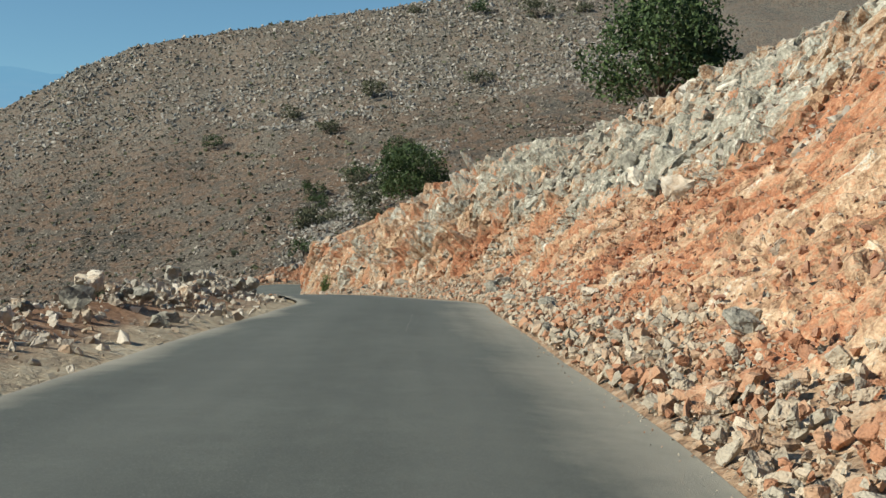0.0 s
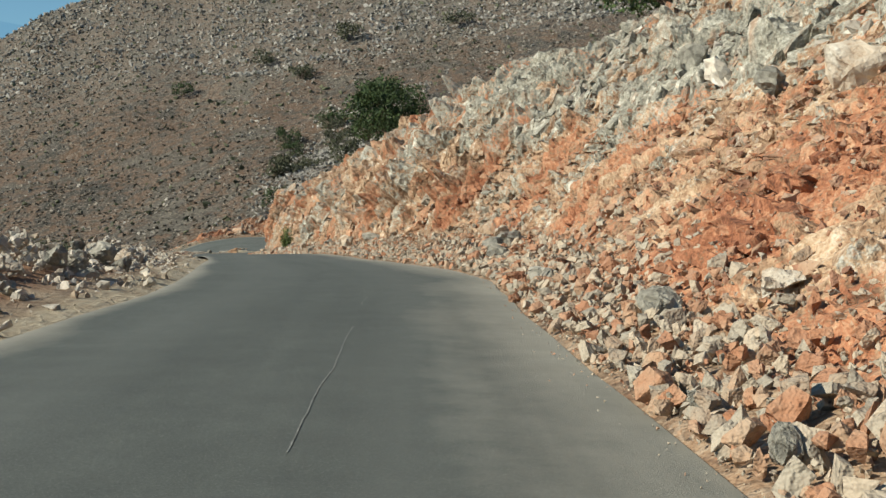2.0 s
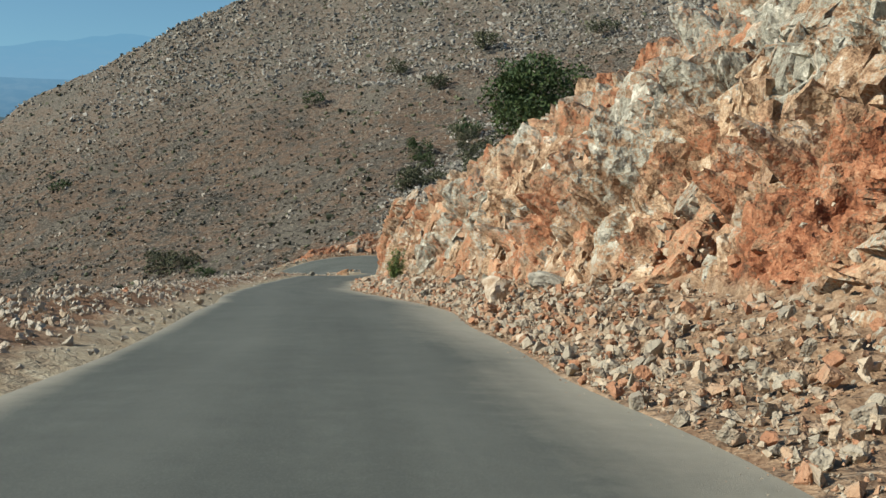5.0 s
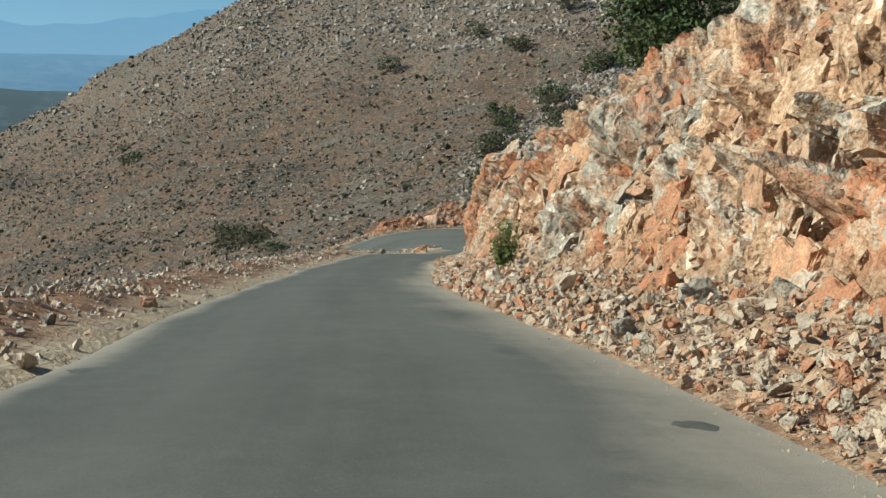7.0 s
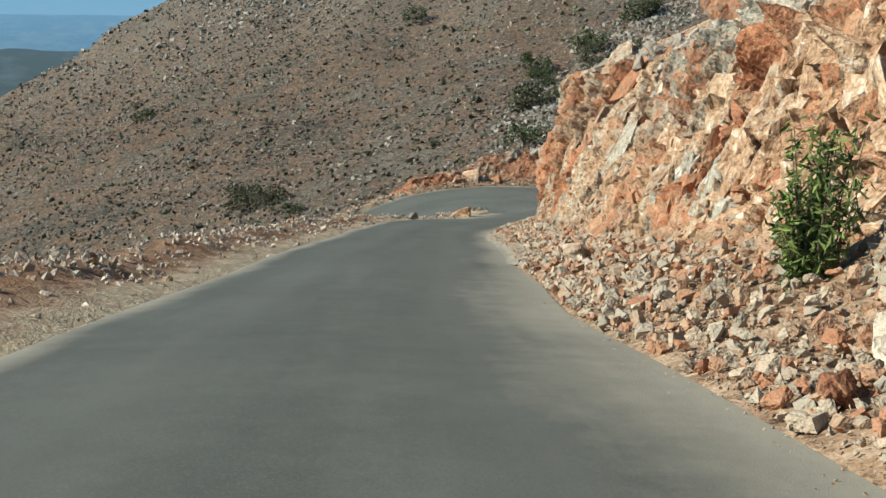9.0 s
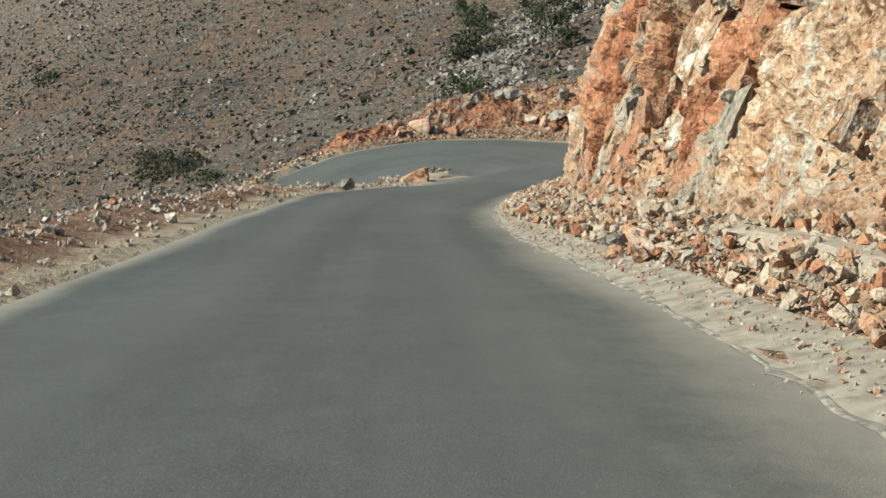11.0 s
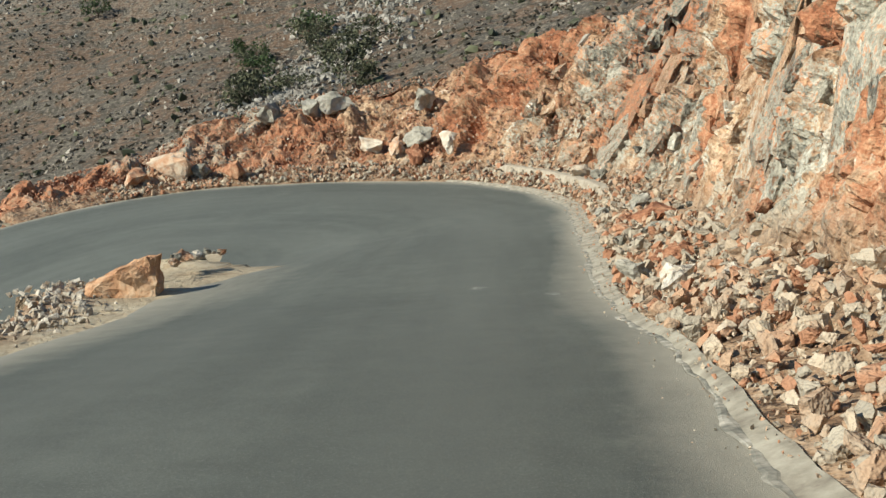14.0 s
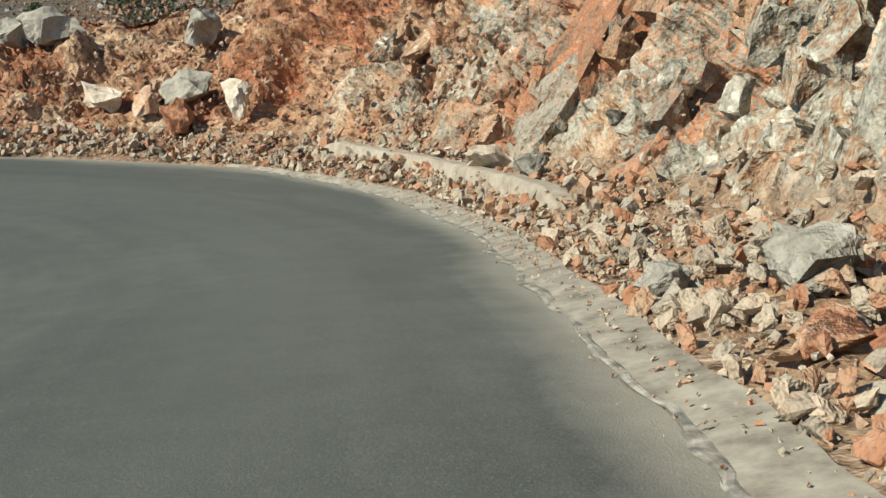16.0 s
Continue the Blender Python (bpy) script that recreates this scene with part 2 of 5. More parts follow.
ROCK_FACE, ASPHALT, EARTH = rock_face(), asphalt(), earth()
MIXED = [(0.0, (0.23, 0.105, 0.06)), (0.22, (0.39, 0.19, 0.105)), (0.36, (0.42, 0.28, 0.18)), (0.48, (0.30, 0.275, 0.22)), (0.62, (0.39, 0.35, 0.275)), (0.80, (0.48, 0.395, 0.29)), (0.92, (0.56, 0.48, 0.375)), (1.0, (0.80, 0.75, 0.65))]
ROCK, RUBBLE = loose_rock("loose rock", MIXED), loose_rock("rubble", MIXED, True)
GREYROCK = loose_rock("weathered limestone", [(0.0, (0.24, 0.215, 0.175)), (0.5, (0.35, 0.32, 0.27)), (1.0, (0.50, 0.46, 0.385))], True)
HILLSTONE = loose_rock("hill limestone", [(0.0, (0.11, 0.095, 0.075)), (0.45, (0.20, 0.18, 0.148)), (0.8, (0.34, 0.32, 0.275)), (1.0, (0.62, 0.59, 0.52))], True)
LEAF3 = leafy("grey-green leaves", (0.045, 0.050, 0.028), (0.12, 0.125, 0.07))
REDRUBBLE = loose_rock("red rubble", [(0.0, (0.18, 0.08, 0.05)), (0.40, (0.33, 0.165, 0.10)), (0.68, (0.40, 0.25, 0.165)), (0.86, (0.37, 0.32, 0.25)), (1.0, (0.58, 0.51, 0.42))], True)
PALERUBBLE = loose_rock("pale rubble", [(0.0, (0.27, 0.17, 0.11)), (0.2, (0.36, 0.30, 0.225)), (0.5, (0.37, 0.345, 0.29)), (0.75, (0.50, 0.46, 0.385)), (1.0, (0.72, 0.67, 0.58))], True)
GULLYROCK = loose_rock("gully limestone", [(0.0, (0.12, 0.12, 0.105)), (0.55, (0.26, 0.255, 0.225)), (1.0, (0.50, 0.48, 0.43))], True)
SCRUB = leafy("dry scrub", (0.030, 0.027, 0.020), (0.105, 0.088, 0.060))
LEAF = leafy("olive leaves", (0.022, 0.042, 0.016), (0.075, 0.115, 0.038))
LEAF2 = leafy("oleander leaves", (0.045, 0.085, 0.022), (0.22, 0.29, 0.085))
BARK = plain("bark", [(0.3, (0.07, 0.055, 0.04)), (0.7, (0.17, 0.14, 0.11))], 9, 0.9, 0.6, 0.03)
CONCRETE = plain("old concrete", [(0.3, (0.27, 0.23, 0.175)), (0.7, (0.46, 0.41, 0.33))], 5, 0.9, 0.4, 0.02)


# ---- plan of the road ----
def hash3(ix, iy, iz, k):
    h = (ix * 73856093) ^ (iy * 19349663) ^ (iz * 83492791) ^ (k * 2654435761)
    h = (h ^ (h >> 13)) * 1274126177
    h = h ^ (h >> 16)
    return (h & 0xFFFFFF) / float(0x1000000)


def value_noise(p, k=0):
    i = np.floor(p).astype(np.int64)
    f = p - i
    f = f * f * (3 - 2 * f)
    out = 0.0
    for dx in (0, 1):
        for dy in (0, 1):
            for dz in (0, 1):
                w = (f[:, 0] if dx else 1 - f[:, 0]) * (f[:, 1] if dy else 1 - f[:, 1]) * (f[:, 2] if dz else 1 - f[:, 2])
                out = out + w * hash3(i[:, 0] + dx, i[:, 1] + dy, i[:, 2] + dz, k)
    return out * 2 - 1


def fractal(p, octaves=4, k=0):
    out, a = 0.0, 1.0
    for o in range(octaves):
        out = out + a * value_noise(p * 2.0 ** o, k + 17 * o)
        a *= 0.5
    return out


def blocks(p, k=0):
    """Cells of broken rock: a random level and tilt for each block, and the way to its edge."""
    i = np.floor(p).astype(np.int64)
    best, second = np.full(len(p), 9e9), np.full(len(p), 9e9)
    level, tilt = np.zeros(len(p)), np.zeros(len(p))
    for dx in (-1, 0, 1):
        for dy in (-1, 0, 1):
            for dz in (-1, 0, 1):
                c = i + (dx, dy, dz)
                r = [hash3(c[:, 0], c[:, 1], c[:, 2], k + q) for q in range(6)]
                d = p - c - np.stack(r[:3], 1)
                dd = (d * d).sum(1)
                near = dd < best
                second = np.where(near, best, np.minimum(second, dd))
                best = np.where(near, dd, best)
                level = np.where(near, r[3], level)
                tilt = np.where(near, d[:, 0] * (r[4] - 0.5) + d[:, 2] * (r[5] - 0.5) + d[:, 1] * (r[4] - r[5]), tilt)
    return level * 2 - 1, tilt * 2, np.sqrt(second) - np.sqrt(best)


def smooth_table(rows, at):
    """Columns of a table over its first one, eased between the rows."""
    rows = np.array(rows, float)
    at = np.asarray(at, float)
    i = np.clip(np.searchsorted(rows[:, 0], at) - 1, 0, len(rows) - 2)
    f = np.clip((at - rows[i, 0]) / (rows[i + 1, 0] - rows[i, 0]), 0, 1)
    f = (f * 0.5 + f * f * (3 - 2 * f) * 0.5)[:, None]
    return rows[i, 1:] * (1 - f) + rows[i + 1, 1:] * f


EYE = 1.33                                            # the camera's height over the road
axis = np.array([[r[1], r[2], r[3] - EYE] for r in PATH])
axis = np.vstack([[[-0.6, -24.0, 1.9], [-0.25, -12.0, 0.25]], axis])
axis[1, 2], axis[0, 2] = -EYE + 1.4, -EYE + 2.8
grid_y = np.arange(-24.0, 148.0, 1.0)
kernel = np.hanning(9) / np.hanning(9).sum()
ax = [np.convolve(np.pad(np.interp(grid_y, axis[:, 1], axis[:, c]), 4, mode="reflect", reflect_type="odd"), kernel, "valid") for c in (0, 2)]
MID = np.stack([ax[0], grid_y, ax[1]], 1)
run = np.r_[0, np.cumsum(np.hypot(np.diff(MID[:, 0]), np.diff(MID[:, 1])))]
run -= np.interp(0.0, MID[:, 1], run)
# metres along the road, width to the left and to the right of the camera's line
WIDTHS = [(-30, 3.7, 1.7), (8, 3.75, 1.65), (14, 3.9, 1.62), (21, 3.58, 1.75), (25, 3.35, 1.95), (29, 3.0, 2.3), (32, 2.95, 2.65), (38, 3.0, 3.0),
          (46, 3.1, 2.72), (51, 3.12, 2.25), (58, 3.12, 2.25), (64, 3.22, 2.65), (71, 3.22, 2.72), (77, 3.42, 2.55), (88, 3.48, 2.22), (94, 3.55, 1.98),
          (100, 3.5, 2.25), (112, 3.65, 2.45), (116, 3.72, 2.25), (121, 3.9, 1.82), (126, 4.2, 1.55), (133, 4.65, 1.38), (138, 4.5, 1.58), (143, 4.4, 1.75), (147, 4.85, 1.62), (150, 5.2, 1.5)]
# the hairpin: run, inner edge x y, outer edge x y, height
HAIRPIN = [(157, -23.75, 152.6, -16.05, 154.4, -24.15), (163, -23.5, 155.5, -15.15, 160.4, -24.65), (168, -23.9, 156.8, -15.4, 165.4, -24.95),
           (172.5, -24.5, 157.5, -17.2, 169.4, -25.1), (177, -25.3, 157.9, -21.2, 171.5, -25.25), (182, -26.2, 158.2, -26.0, 172.5, -25.45),
           (186, -27.3, 157.2, -29.8, 171.8, -25.8), (189.5, -28.0, 155.2, -32.5, 169.2, -26.1), (194, -29.0, 152.4, -34.3, 165.3, -26.5),
           (199, -30.0, 148.2, -35.7, 160.2, -27.0), (209, -31.5, 139.5, -37.6, 150.0, -28.1), (221, -33.0, 129.0, -39.0, 138.0, -29.6), (236, -34.0, 114.0, -40.0, 122.0, -31.6)]
st = np.arange(-23.0, 150.0, 0.5)
mid = np.stack([np.interp(st, run, MID[:, c]) for c in range(3)], 1)
way = np.gradient(mid[:, :2], axis=0)
way /= np.linalg.norm(way, axis=1)[:, None]
side = np.stack([way[:, 1], -way[:, 0]], 1)
wid = smooth_table(WIDTHS, st)
LEFT = np.c_[mid[:, :2] - side * wid[:, :1], mid[:, 2]]
RIGHT = np.c_[mid[:, :2] + side * wid[:, 1:], mid[:, 2]]
hp = np.array(HAIRPIN)
hu = np.arange(150.0, 236.0, 0.5)
keyu = np.r_[st[-6:], hp[:, 0]]


def through_keys(col, first):
    y = np.r_[first[-6:], hp[:, col]]
    raw = np.interp(np.arange(146.0, 240.0, 0.5), keyu, y)
    k2 = np.hanning(11) / np.hanning(11).sum()
    return np.convolve(np.pad(raw, 5, mode="reflect", reflect_type="odd"), k2, "valid")[8:8 + len(hu)]


LEFT = np.vstack([LEFT, np.stack([through_keys(1, LEFT[:, 0]), through_keys(2, LEFT[:, 1]), through_keys(5, LEFT[:, 2])], 1)])
RIGHT = np.vstack([RIGHT, np.stack([through_keys(3, RIGHT[:, 0]), through_keys(4, RIGHT[:, 1]), through_keys(5, RIGHT[:, 2])], 1)])
U = np.r_[st, hu]
LEFT[:, 2] -= np.interp(U, [136, 149, 165, 178, 190], [0, 0.42, 0.5, 0.25, 0])      # the inside of the bend lies lower
CENTRE = (LEFT + RIGHT) / 2
HALF = np.linalg.norm(RIGHT - LEFT, axis=1) / 2
# the bank above the road: run, then out and up to the heap's end, the broken face's top and the brow, and the slope beyond
BANK = [(-30, 1.5, 0.5, 5.0, 3.2, 14.0, 11.0, 0.5), (10, 1.2, 0.4, 4.5, 3.0, 14.0, 11.5, 0.5), (20, 1.2, 0.3, 4.0, 2.4, 14.0, 11.3, 0.5),
        (30, 1.6, 0.5, 4.6, 3.0, 13.1, 10.5, 0.45), (42, 2.9, 0.75, 5.7, 4.2, 12.5, 9.9, 0.4), (50, 3.4, 0.85, 6.2, 4.6, 11.7, 9.3, 0.4),
        (57, 3.1, 0.8, 6.1, 5.2, 10.5, 8.6, 0.4), (64, 2.6, 0.7, 4.6, 5.0, 9.6, 8.9, 0.35), (74, 2.65, 0.75, 4.25, 4.6, 9.85, 9.0, 0.35),
        (84, 2.8, 0.75, 4.7, 4.3, 9.3, 8.6, 0.35), (95, 2.5, 0.8, 4.4, 4.2, 8.2, 7.7, 0.4), (105, 2.45, 0.6, 4.15, 4.0, 5.35, 5.7, 0.45)]
BANK2 = [(115, 2.15, 0.5, 3.45, 3.5, 5.65, 6.5, 0.45), (125, 2.0, 0.4, 2.8, 3.6, 3.7, 6.5, 0.5), (135, 1.65, 0.5, 2.35, 3.3, 3.25, 6.8, 0.5),
         (147, 1.9, 0.6, 2.6, 3.2, 3.6, 7.0, 0.45), (157, 2.2, 0.5, 3.0, 3.3, 4.0, 7.2, 0.3), (166, 2.1, 0.6, 3.7, 3.3, 5.3, 6.3, -0.1),
         (172, 1.4, 0.5, 3.2, 3.0, 5.0, 5.0, -0.45), (176, 1.6, 0.5, 4.3, 2.1, 6.5, 3.4, -0.55), (181, 1.5, 0.4, 4.5, 1.8, 6.5, 2.6, -0.5),
         (185, 1.5, 0.3, 3.5, 0.9, 5.0, 0.8, -0.5), (190, 1.0, 0.3, 2.0, 0.2, 3.5, -0.8, -0.5), (240, 0.8, 0.3, 1.6, 0.1, 3.0, -1.0, -0.5)]


def bank_height(u, e):
    """Height over the road, e metres out from its right edge."""
    t = smooth_table(BANK + BANK2, u)
    e1, h1, e2, h2, e3, h3, k = t.T
    z = np.where(e < e1, h1 * np.clip(e / e1, 0, 1) ** 1.3, h1 + (h2 - h1) * np.clip((e - e1) / (e2 - e1), 0, 1))
    z = np.where(e > e2, h2 + (h3 - h2) * np.clip((e - e2) / (e3 - e2), 0, 1), z)
    return z + np.clip(e - e3, 0, None) * k * np.where(k < 0, 1, 1 / (1 + np.clip(e - e3, 0, 200) / 120))


def hill_height(x, y):
    a, b = (x + 100) / 100, (y - 450) / 100
    z = -24.66 + 24.39 * a + 30.16 * b - 1.27 * a * a - 6.21 * a * b + 5.36 * b * b
    brow = np.interp(x, [-600, -310, -280, -255, -220, -190, -110, 0, 300], [300, 525, 552, 585, 622, 645, 660, 680, 720])
    past = np.clip(y - brow, 0, None)
    return z - past * (0.62 + 0.107 * np.clip(y - 450, 0, 400) / 100)


def nearest(x, y, lo, hi):
    """For points: the nearest station with lo <= run < hi, and the distance to the right of the road's axis."""
    pick = np.where((U >= lo) & (U < hi))[0]
    cx, cy = CENTRE[pick, 0], CENTRE[pick, 1]
    idx = np.zeros(len(x), int)
    for a in range(0, len(x), 20000):
        d = (x[a:a + 20000, None] - cx) ** 2 + (y[a:a + 20000, None] - cy) ** 2
        idx[a:a + 20000] = pick[d.argmin(1)]
    acr = RIGHT[idx, :2] - LEFT[idx, :2]
    acr /= np.linalg.norm(acr, axis=1)[:, None]
    lat = (x - CENTRE[idx, 0]) * acr[:, 0] + (y - CENTRE[idx, 1]) * acr[:, 1]
    far = np.hypot(x - CENTRE[idx, 0], y - CENTRE[idx, 1])
    return idx, lat, far


def ground_height(x, y):
    """The natural ground, a little under the road and behind the rock face; also how sandy it is."""
    iu, lat, far = nearest(x, y, -30, 172)
    e_r, e_l = lat - HALF[iu], -lat - HALF[iu]
    zu = CENTRE[iu, 2]
    zleft = LEFT[iu, 2]
    n = value_noise(np.stack([x, y, 0 * x], 1) * 0.6, 3) * 0.5 + value_noise(np.stack([x, y, 0 * x], 1) * 1.7, 4) * 0.25
    berm = np.interp(U[iu], [0, 128, 140, 200], [0.32, 0.3, 0.12, 0.1]) * np.exp(-((e_l - 2.6) / 1.0) ** 2)
    left = zleft - 0.05 + berm + 0.25 * n * np.clip(e_l / 2, 0, 1) - 0.95 * np.clip(e_l - np.interp(U[iu], [120, 140], [3.4, 2.2]), 0, None)
    right = zu + bank_height(U[iu], np.clip(e_r, 0, None)) - 2.6 * np.clip(e_r / 1.5, 0, 1)
    beyond = (far - np.abs(lat) > 1.5) & (U[iu] > 165)
    z = np.where(e_l > 0, left, np.where(e_r > 0, right, zu - 0.25))
    hill = hill_height(x, np.maximum(y, 215)) - 0.9 * np.clip(215 - y, 0, None)
    z = np.where(beyond, z - 1.2 * np.clip(far - np.abs(lat) - 1.5, 0, None), z)
    il, latl, farl = nearest(x, y, 168, 240)
    e_ro, e_li = latl - HALF[il], -latl - HALF[il]
    zl = CENTRE[il, 2]
    outer = zl + bank_height(U[il], np.clip(e_ro, 0, None)) - 0.3 * np.clip(e_ro, 0, 1) - 1.8 * np.clip(e_ro - 1, 0, 1) * np.interp(U[il], [183, 190], [1, 0])
    inner = zl + 0.1 * np.exp(-((e_li - 1.8) / 0.9) ** 2) + 0.1 * n - 2.0 * np.clip(e_li - 2.2, 0, None)
    low = np.where(e_ro > 0, outer, np.where(e_li > 0, inner, zl - 0.25))
    reach = (farl - np.abs(latl) < 3)
    low = np.where(reach, low, -999)
    z = np.where((x < -5) & ((lat < 0) | (y > 150)), np.maximum(np.where(y > 178, -999, z), low), z)
    on_low = (e_ro < 0.3) & (e_li < 0.3) & reach
    on_up = (e_r < 0.3) & (e_l < 0.3) & (far - np.abs(lat) < 1.0)
    z = np.maximum(z, hill)
    z = np.where(on_low, np.minimum(z, zl - 0.25), z)
    z = np.where(on_up, np.minimum(z, zu - 0.25), z)
    tip = (x > -25.8) & (x < -22.5) & (y > 152.0) & (y < 159)
    z = np.where(tip, np.minimum(z, zleft + 0.03), z)
    # the outer lane below the bend stays clear of the slope
    lane_ = np.where((U >= 184) & (U < 222))[0]
    spot = np.where((x > -54) & (x < -27) & (y > 125) & (y < 180))[0]
    if len(spot):
        px_, py_ = x[spot], y[spot]
        j = lane_[((px_[:, None] - RIGHT[lane_, 0]) ** 2 + (py_[:, None] - RIGHT[lane_, 1]) ** 2).argmin(1)]
        tx, ty = RIGHT[np.minimum(j + 2, len(U) - 1), 0] - RIGHT[j - 2, 0], RIGHT[np.minimum(j + 2, len(U) - 1), 1] - RIGHT[j - 2, 1]
        inside = (tx * (py_ - RIGHT[j, 1]) - ty * (px_ - RIGHT[j, 0])) / np.hypot(tx, ty)
        clear = (inside > -0.3) & (inside < 5.5)
        z[spot] = np.where(clear, np.minimum(z[spot], RIGHT[j, 2] - 0.22), z[spot])
        fall = RIGHT[j, 2] + 0.08 - 0.55 * np.clip(-inside - 1.2, 0, None)
        z[spot] = np.where(inside < -1.0, np.maximum(np.minimum(z[spot], fall), fall - 0.6), z[spot])
    off_road = np.minimum(np.clip(far - HALF[iu], 0, None), np.clip(farl - HALF[il], 0, None))
    sandy = np.clip(1.25 - off_road / np.where((farl < far) & (latl > 0), 1.6, 2.6), 0, 1)
    return z, sandy


# ---- meshes ----
def mesh_object(name, verts, faces, mat, smooth=False, layers=()):
    me = bpy.data.meshes.new(name)
    me.from_pydata([tuple(v) for v in verts] if not isinstance(verts, np.ndarray) else verts.tolist(), [], faces if isinstance(faces, list) else faces.tolist())
    for key, vals in layers:
        a = me.attributes.new(key, "FLOAT", "POINT")
        a.data.foreach_set("value", np.asarray(vals, np.float32))
    me.materials.append(mat)
    if smooth:
        me.polygons.foreach_set("use_smooth", [True] * len(me.polygons))
    me.update()
    return new(name, me)


def grid_faces(rows, cols):
    i = np.arange(rows * cols).reshape(rows, cols)
    return np.stack([i[:-1, :-1], i[:-1, 1:], i[1:, 1:], i[1:, :-1]], -1).reshape(-1, 4)


def spaced(*runs):
    out = []
    for a, b, step in runs:
        out += list(np.arange(a, b, step))
    return np.array(out + [runs[-1][1]])


# the ground: one sheet, fine by the road, coarse to the horizon
gx = spaced((-4600, -1200, 400), (-1200, -480, 80), (-480, -60, 5), (-60, -44, 1.5), (-44, -10, 0.45), (-10, 8, 0.8), (8, 60, 3), (60, 240, 10), (240, 900, 60), (900, 4600, 500))
gy = spaced((-4600, -400, 500), (-400, -30, 20), (-30, 190, 0.68), (190, 260, 1.5), (260, 720, 5), (720, 1500, 60), (1500, 4600, 400))
X, Y = np.meshgrid(gx, gy, indexing="ij")
x, y = X.ravel(), Y.ravel()
z, sandy = ground_height(x, y)
off = np.clip(np.hypot(x, y - 60) - 900, 0, None)
z = np.where(off > 0, np.minimum(z, 60) * np.exp(-off / 500) + (-190) * (1 - np.exp(-off / 500)), z)
z = np.where(x < -480, np.minimum(z, np.interp(x, [-1200, -480], [-190, -140])), z)
z += np.where((y > 200) | (x < -50), 2.2 * fractal(np.stack([x, y, 0 * x], 1) * 0.03, 4, 9) + 0.5 * fractal(np.stack([x, y, 0 * x], 1) * 0.15, 2, 5), 0) * np.clip((np.hypot(x + 25, y - 100) - 60) / 100, 0, 1)
ground = mesh_object("ground", np.stack([x, y, z], 1), grid_faces(len(gx), len(gy)), EARTH, True, [("sand", sandy)])
tagged(ground, "stony ochre hillside and sandy verges with dry scrub", "ground", kind="structure")

# the road
k = np.linspace(0, 1, 25)
crown = 0.05 * (1 - (2 * k - 1) ** 2)
V = LEFT[:, None] * (1 - k[None, :, None]) + RIGHT[:, None] * k[None, :, None]
V[:, :, 2] += crown
edge = np.minimum(k, 1 - k)[None] * 2 * HALF[:, None]
wob = value_noise(np.stack([V[:, :, 0].ravel(), V[:, :, 1].ravel(), 0 * V[:, :, 0].ravel()], 1) * 0.4, 6).reshape(edge.shape)
spill = np.exp(-((U - 156) / 9.0) ** 2)[:, None] * (k < 0.5)[None] * 2.8      # sand blown off the island in the bend
spill = spill + np.interp(U, [0, 20, 35, 100, 112, 124, 132, 140, 170], [0.9, 1.0, 1.2, 1.2, 0.35, 0.35, 0.4, 0.2, 0.1])[:, None] * np.clip((k - 0.5) / 0.25, 0, 1)[None] * np.clip(0.95 + 0.25 * wob, 0.2, 1.4)
dust = np.clip(1.0 - edge / (0.55 + 0.32 * wob + spill), 0, 1) ** 1.35 * np.clip(0.9 + 0.25 * wob, 0, 1)
wheel = np.exp(-((np.abs(k * 2 - 1)[None] - 0.45) / 0.18) ** 2) + 0 * edge
road = mesh_object("road", V.reshape(-1, 3), grid_faces(len(U), 25), ASPHALT, True, [("dust", dust.ravel()), ("wheel", wheel.ravel()), ("along", np.repeat(U, 25)), ("across", ((k - 0.5)[None] * 2 * HALF[:, None]).ravel())])
tagged(road, "worn grey asphalt mountain road with dusty edges", "road", kind="structure")

# the cut bank
bu = np.arange(-12.0, 190.0, 0.08)
base = np.stack([np.interp(bu, U, RIGHT[:, c]) for c in range(3)], 1)
tw = np.gradient(base[:, :2], axis=0)
kk = np.hanning(41) / np.hanning(41).sum()
tw = np.stack([np.convolve(np.pad(tw[:, c], 20, mode="edge"), kk, "valid") for c in (0, 1)], 1)
tw /= np.linalg.norm(tw, axis=1)[:, None]
out = np.stack([tw[:, 1], -tw[:, 0]], 1)
tb = smooth_table(BANK + BANK2, bu)
knee = [np.linspace(0, 1, q, endpoint=False) for q in (16, 54, 58)] + [np.linspace(0, 1, 14) ** 1.5]
BE = np.concatenate([a0 + (a1 - a0) * q for a0, a1, q in zip((0 * tb[:, :1] - 0.4, tb[:, :1], tb[:, 2:3], tb[:, 4:5]),
                                                            (tb[:, :1], tb[:, 2:3], tb[:, 4:5], tb[:, 4:5] + np.interp(bu, [170, 180], [16, 1.5])[:, None]), knee)], 1)
BU = np.repeat(bu[:, None], BE.shape[1], 1)
B = np.stack([base[:, None, 0] + out[:, None, 0] * BE, base[:, None, 1] + out[:, None, 1] * BE,
              base[:, None, 2] + bank_height(BU.ravel(), BE.ravel()).reshape(BU.shape)], -1)
du, de = np.gradient(B, axis=0), np.gradient(B, axis=1)
nrm = np.cross(du, de)
nrm /= np.linalg.norm(nrm, axis=-1)[..., None]
nrm *= np.sign(nrm[..., 2:3] + 1e-6)
p = B.reshape(-1, 3)
tab = smooth_table(BANK + BANK2, BU.ravel())
e = BE.ravel()
steep = np.clip((e - tab[:, 0]) / 0.8, 0, 1) * np.clip((tab[:, 4] + 2 - e) / 2.5, 0.25, 1)
scree = np.interp(BU.ravel(), [0, 28, 44, 170, 175, 240], [1, 1, 0, 0, 1, 1])      # slopes of loose stones, with no standing rock
